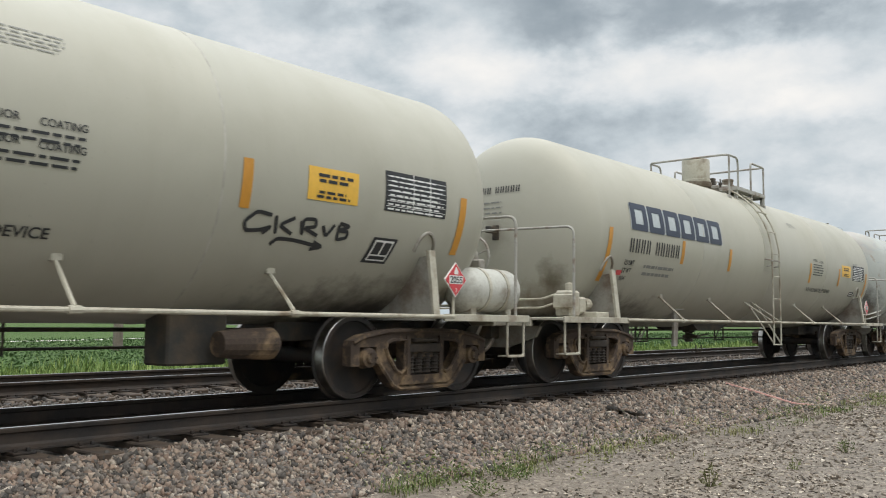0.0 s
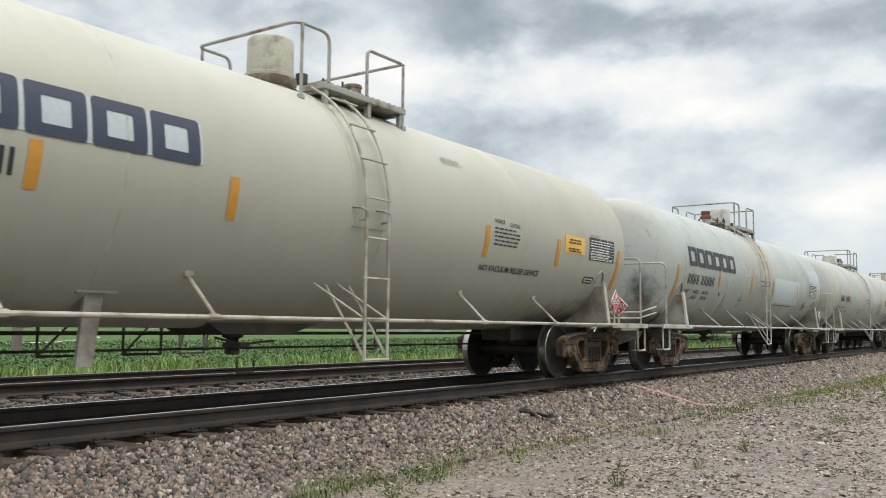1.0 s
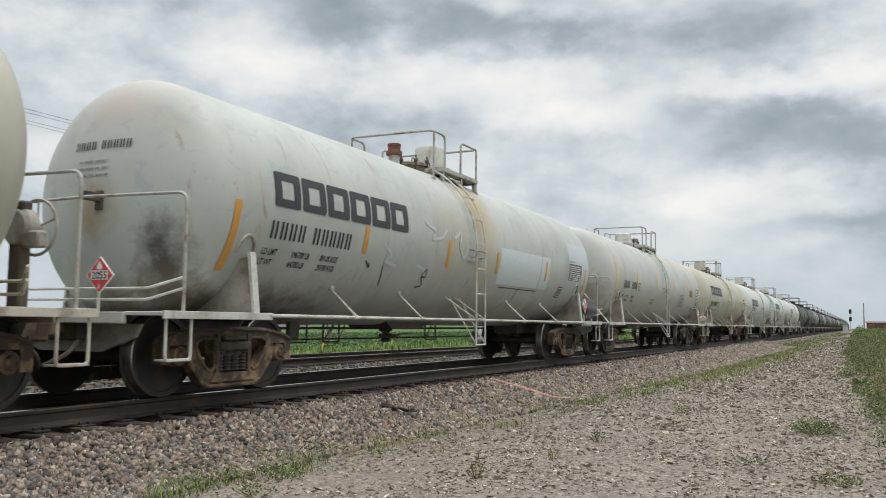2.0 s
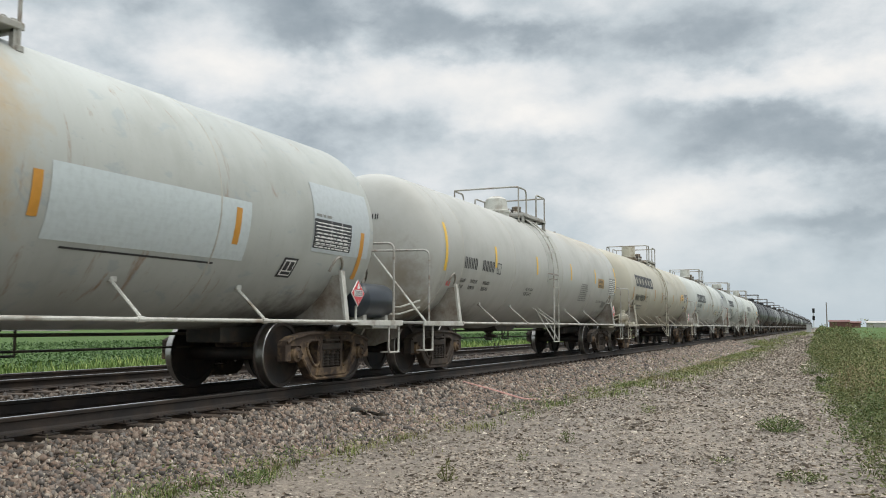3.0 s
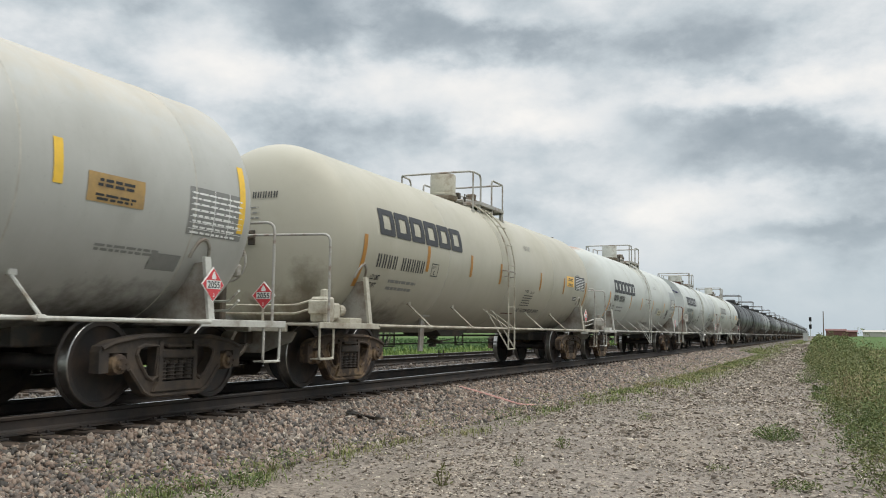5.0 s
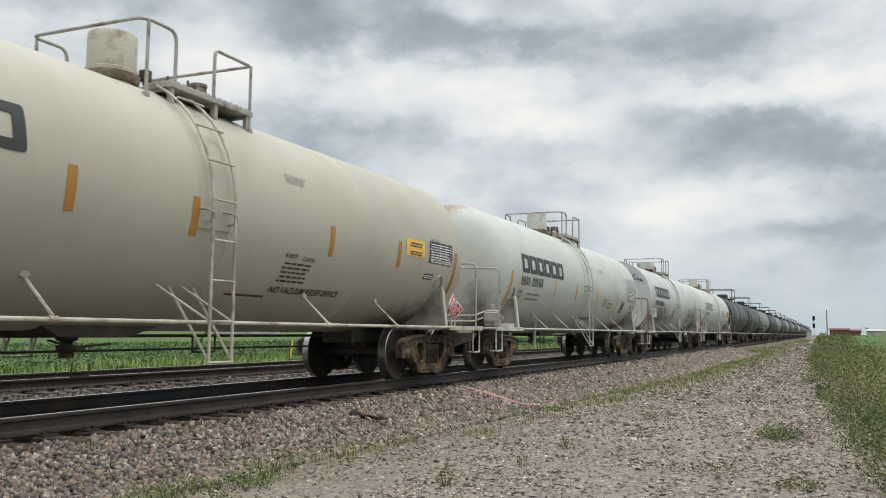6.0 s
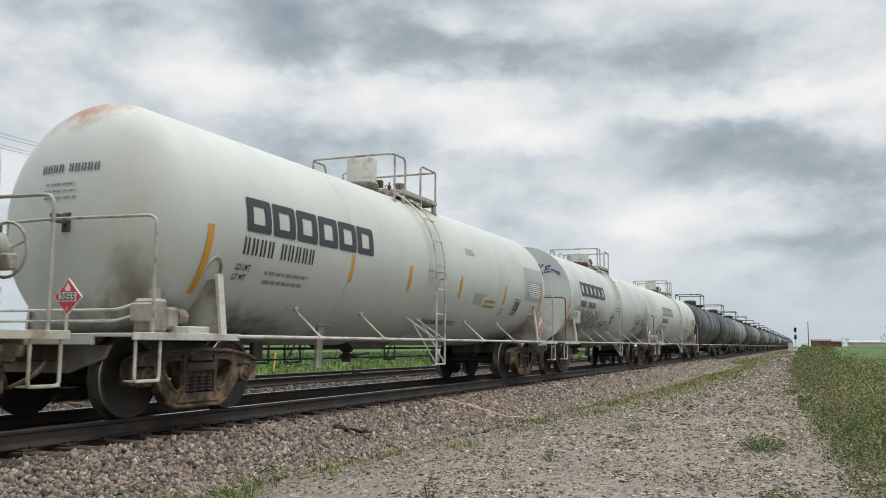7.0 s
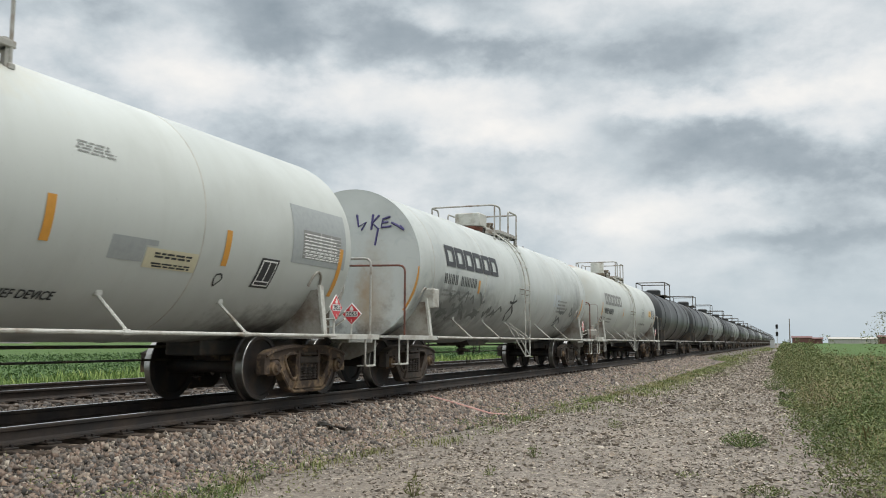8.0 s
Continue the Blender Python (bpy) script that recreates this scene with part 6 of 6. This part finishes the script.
    owner_marks(car, INK, False, -6.28, 2.75, 1.82, -4.52)
    head_marks(car, (4, 5))
    strips(car, ORANGE_AGED, ((-6.72, 1.50, 2.28, 0.05), (-4.42, 1.87, 2.31, 0.02), (-2.38, 1.90, 2.32, 0.0), (-0.66, 1.85, 2.28, 0.0), (2.24, 1.86, 2.28, 0.0), (4.34, 1.86, 2.28, 0.0), (6.66, 1.54, 2.28, 0.05)))
    rects("class_panel", car, INK, [(-4.24, -3.95, 1.80, 1.815), (-4.24, -3.95, 2.01, 2.025), (-4.24, -4.225, 1.80, 2.025), (-3.965, -3.95, 1.80, 2.025)], "small black outlined panel with a letter")
    words(car, "PLATE", -4.20, 1.94, 0.06)
    words(car, "C", -4.14, 1.83, 0.10)
    rear_notices(car, 51, 1.18, 1.84, (1.17, 1.32), 2.10)
    panel_box(car, 4.95, 5.32, 1.73, 1.83, 0.25, False)
    rects("rust_smear", car, RUST_PIPE, [(0.35, 1.15, 1.25, 1.275)], "thin rusty scrape")
    rects("stencil", car, FADED_INK, bars(53, 1.14, 1.70, 2.74, 2.87, 5, 0.35))

    car = build_car(5, "white tank car with black block mark and rusty head", WHITE, "white tank shell with faint grime", TRIM_WHITE, "drum", SEAMS, {"valve": True, "valve_steel": SADDLE})
    owner_marks(car, INK, False, -6.20, 2.62, 1.91, -4.54)
    head_marks(car, (4, 5))
    strips(car, ORANGE, ((-6.86, 1.40, 2.19, 0.03), (-3.45, 1.75, 2.17, 0.0), (-1.35, 1.74, 2.18, 0.0), (1.06, 1.74, 2.17, 0.0), (3.82, 1.73, 2.16, 0.0), (6.66, 1.5, 2.21, 0.06)))
    words(car, "NO VACUUM RELIEF DEVICE", -0.20, 1.22, 0.112, None, 1.20)
    orange_sign(car, 2.44, 3.34, 1.61, 1.82, 61, plain("faded_yellow_notice", (0.55, 0.51, 0.36), 0.5), "faded pale yellow notice with dark writing")
    rects("paint_patch", car, PATCH_GREY, [(1.9, 2.42, 1.66, 1.84), (1.9, 2.6, 1.84, 1.90)], "painted-over grey patch", 0.0035)
    panel_box(car, 4.18, 4.60, 1.52, 1.90, 0.22, True)
    rects("paint_patch", car, PATCH_GREY, [(5.28, 6.80, 1.90, 2.72)], "painted-over grey patch", 0.0035)
    warning_table(car, 5.54, 6.64, 1.98, 2.38, 62, FADED_INK)
    rects("stencil", car, FADED_INK, bars(63, 1.37, 1.95, 2.65, 2.79, 4, 0.4))
    scrawl(car, "spray_tag", (((3.75, 1.62), (3.85, 1.64), (3.90, 1.58), (3.78, 1.48), (3.74, 1.58), (3.76, 1.62)),), 0.02, INK, "small black sprayed loop")

    car = build_car(6, "grimy white jacketed tank car with flat heads and purple scrawl", WHITE_GRIMY, "white jacketed shell smeared with grime", TRIM_WHITE, "box", (-6.3, -3.2, 0.2, 3.2, 6.3), {"rusty_rail": True}, TRUCK_DARK, True)
    block_logo(car, INK, -5.72, -2.35, 2.33, 2.76, False)
    rects("stencil", car, INK, marks(-5.80, -3.86, 1.98, 2.18, (4, 5)), "row of black stencilled marks")
    rects("stencil", car, FADED_INK, bars(73, -5.8, -3.9, 1.74, 1.92, 2, 0.45))
    strips(car, ORANGE, ((-7.10, 1.4, 2.2, 0.12), (-3.70, 1.88, 2.16, 0.03), (6.6, 1.5, 2.2, 0.3)))
    r = random.Random(17)
    for y0, y1, z0, z1, n in ((-5.9, -4.9, 1.25, 1.85, 7), (-4.9, -3.5, 1.30, 1.80, 11), (-3.0, -2.2, 1.42, 1.62, 5), (3.6, 5.2, 1.35, 1.85, 9)):
        smears = []
        for _ in range(n):
            y, z = r.uniform(y0, y1), r.uniform(z0, z1)
            smears.append([(y + 0.16 * k * r.uniform(0.4, 1.0), z + r.uniform(-0.12, 0.12)) for k in range(r.randint(3, 5))])
        scrawl(car, "grime_smear", smears, 0.06, SMEAR, "dark smeared grime strokes")
    scrawl(car, "spray_tag", (((-0.95, 2.0), (-1.0, 1.72), (-1.25, 1.5), (-1.1, 1.35)), ((-1.0, 1.72), (-0.75, 1.55), (-0.85, 1.35)), ((-1.25, 1.8), (-0.98, 1.78), (-0.7, 1.86))), 0.06, INK, "dark sprayed strokes")
    bm = bmesh.new()
    for line in (((-0.55, 2.95), (-0.50, 2.70), (-0.3, 2.78), (-0.42, 2.62)), ((-0.12, 2.94), (-0.16, 2.62)), ((0.04, 2.92), (-0.14, 2.76), (0.02, 2.64), (-0.05, 2.30)),
                 ((0.32, 2.88), (0.14, 2.84), (0.10, 2.66), (0.36, 2.68)), ((0.12, 2.76), (0.28, 2.77)), ((0.36, 2.76), (0.5, 2.70), (0.68, 2.60)), ((0.68, 2.60), (0.58, 2.69))):
        tube(bm, [(x, -7.142 + 0.07 * (math.hypot(x, z - ZC) / R) ** 3, z) for x, z in ((0.62 + u * 0.78, 2.98 + (w - 2.7) * 0.92) for u, w in line)], 0.022, 5)
    part("spray_tag", bm, PURPLE_INK, car, "purple sprayed scrawl on the flat head")
    bm = bmesh.new()
    box(bm, 1.27, 1.56, -6.60, -6.32, 1.46, 1.82, 0.02)
    part("brake_box", bm, TRIM_WHITE, car)
    rects("paint_patch", car, PATCH, [(2.9, 3.7, 1.85, 2.2)], "painted-over grey patch", 0.0035)
    rects("stencil", car, FADED_INK, bars(71, 3.4, 4.6, 1.7, 2.1, 4, 0.5))

    car = build_car(7, "white tank car with a faded dark block mark", WHITE, "white tank shell with faint grime", TRIM_WHITE, "drum", SEAMS, {"valve": True, "valve_steel": SADDLE})
    owner_marks(car, FADED_INK, False, -6.20, 2.66, 1.90, -4.5)
    strips(car, ORANGE, ((-6.70, 1.46, 2.28, 0.06), (-2.3, 1.85, 2.2, 0.05), (6.68, 1.5, 2.21, 0.06)))
    rear_notices(car, 81, 2.40, 2.37, (2.17, 1.63), 2.07)
    # the long dark tail of the train
    paints = [DARK_TANK, DARK_TANK, PALE_TANK, BLACK_TANK, PALE_TANK, BLACK_TANK, PALE_TANK, DARK_TANK, PALE_TANK, BLACK_TANK, DARK_TANK, WHITE]
    for i in range(8, 34):
        dark_car(i, paints[(i - 8) % 12])


def dark_car(index, paint):
    word = {DARK_TANK: "dark grey", BLACK_TANK: "black", PALE_TANK: "sooty pale grey", WHITE: "white"}[paint]
    car = new_car(f"{word} tank car in the tail of the train", index)
    part("tank", tank_mesh((paint.name, "far"), paint, (-3.4, 0.0, 3.4)), None, car)

    def band():
        bm = bmesh.new()
        lathe(bm, [(R, -0.10), (R + 0.025, -0.10), (R + 0.025, 0.10), (R, 0.10)], "y", (0, 0, ZC), 48)
        return mesh_of("band", bm, BLACK_TANK, True)
    for y in (-5.6, 0.0, 5.6):
        part("band", shared("band", band), None, car, at=pose(0, y, 0))

    def frame_part():
        bm = bmesh.new()
        box(bm, -0.3, 0.3, -8.02, 8.02, 0.62, 0.92, 0.02)
        for e in (-1, 1):
            box(bm, -1.5, 1.5, e * 7.35, e * 8.1, 0.86, 0.92)
            box(bm, -1.5, 1.5, e * 6.5, e * 6.7, 0.86, 1.5)
        return mesh_of("underframe", bm, UNDER)
    part("underframe", shared("far_frame", frame_part), None, car)

    def rod():
        bm = bmesh.new()
        tube(bm, [(0, -7.6, 0), (0, 7.6, 0)], 0.03, 6)
        return mesh_of("side_rod", bm, RAILING)
    for s in (-1, 1):
        part("side_rod", shared("far_rod", rod), None, car, at=pose(s * 1.54, 0, 0.905))

    def rail(e):
        bm = bmesh.new()
        tube(bm, [(1.48, e * 7.8, 0.92), (1.48, e * 7.8, 2.1), (-1.48, e * 7.8, 2.1), (-1.48, e * 7.8, 0.92)], 0.022, 6, 0.1)
        return mesh_of("end_handrail", bm, UNDER)
    for e in (-1, 1):
        part("end_handrail", shared(("far_rail", e), lambda: rail(e)), None, car)

    def top():
        bm = bmesh.new()
        zt = ZC + R
        tube(bm, [(0.86, -1.2, zt - 0.3), (0.86, -1.2, zt + 0.75), (0.86, 1.2, zt + 0.75), (0.86, 1.2, zt - 0.3)], 0.03, 6, 0.1)
        tube(bm, [(-0.86, -1.2, zt - 0.3), (-0.86, -1.2, zt + 0.75), (-0.86, 1.2, zt + 0.75), (-0.86, 1.2, zt - 0.3)], 0.03, 6, 0.1)
        for y in (-1.2, 1.2):
            tube(bm, [(-0.86, y, zt + 0.75), (0.86, y, zt + 0.75)], 0.03, 6)
        box(bm, -0.9, 0.9, -1.25, 1.25, zt - 0.06, zt, 0.01)
        return mesh_of("railing", bm, UNDER)
    part("railing", shared("far_top", top), None, car)

    def dome():
        bm = bmesh.new()
        lathe(bm, [(0.0, -0.2), (0.45, -0.2), (0.45, 0.30), (0.36, 0.38), (0.0, 0.40)], "z", (0, 0, ZC + R), 16)
        return mesh_of("valve_dome", bm, BLACK_TANK, True)
    part("valve_dome", shared("far_dome", dome), None, car)
    for y in (-TRUCK_Y, TRUCK_Y):
        build_truck(car, y, TRUCK_DARK, False)


build_train()


def motions():
    for car, index in CARS:
        y = 34.6 + PITCH * (index - 2)
        walk(car, [(t, pose(TX, y - SPEED * t, RT)) for t in (0.0, 2.0, 4.0, 6.0, 8.0)])
    step = math.degrees(SPEED / FPS / WHEEL_R)
    for ws, at in ROLLING:
        walk(ws, [(k / FPS, pose(*at, k * step)) for k in range(8 * FPS + 1)])


motions()
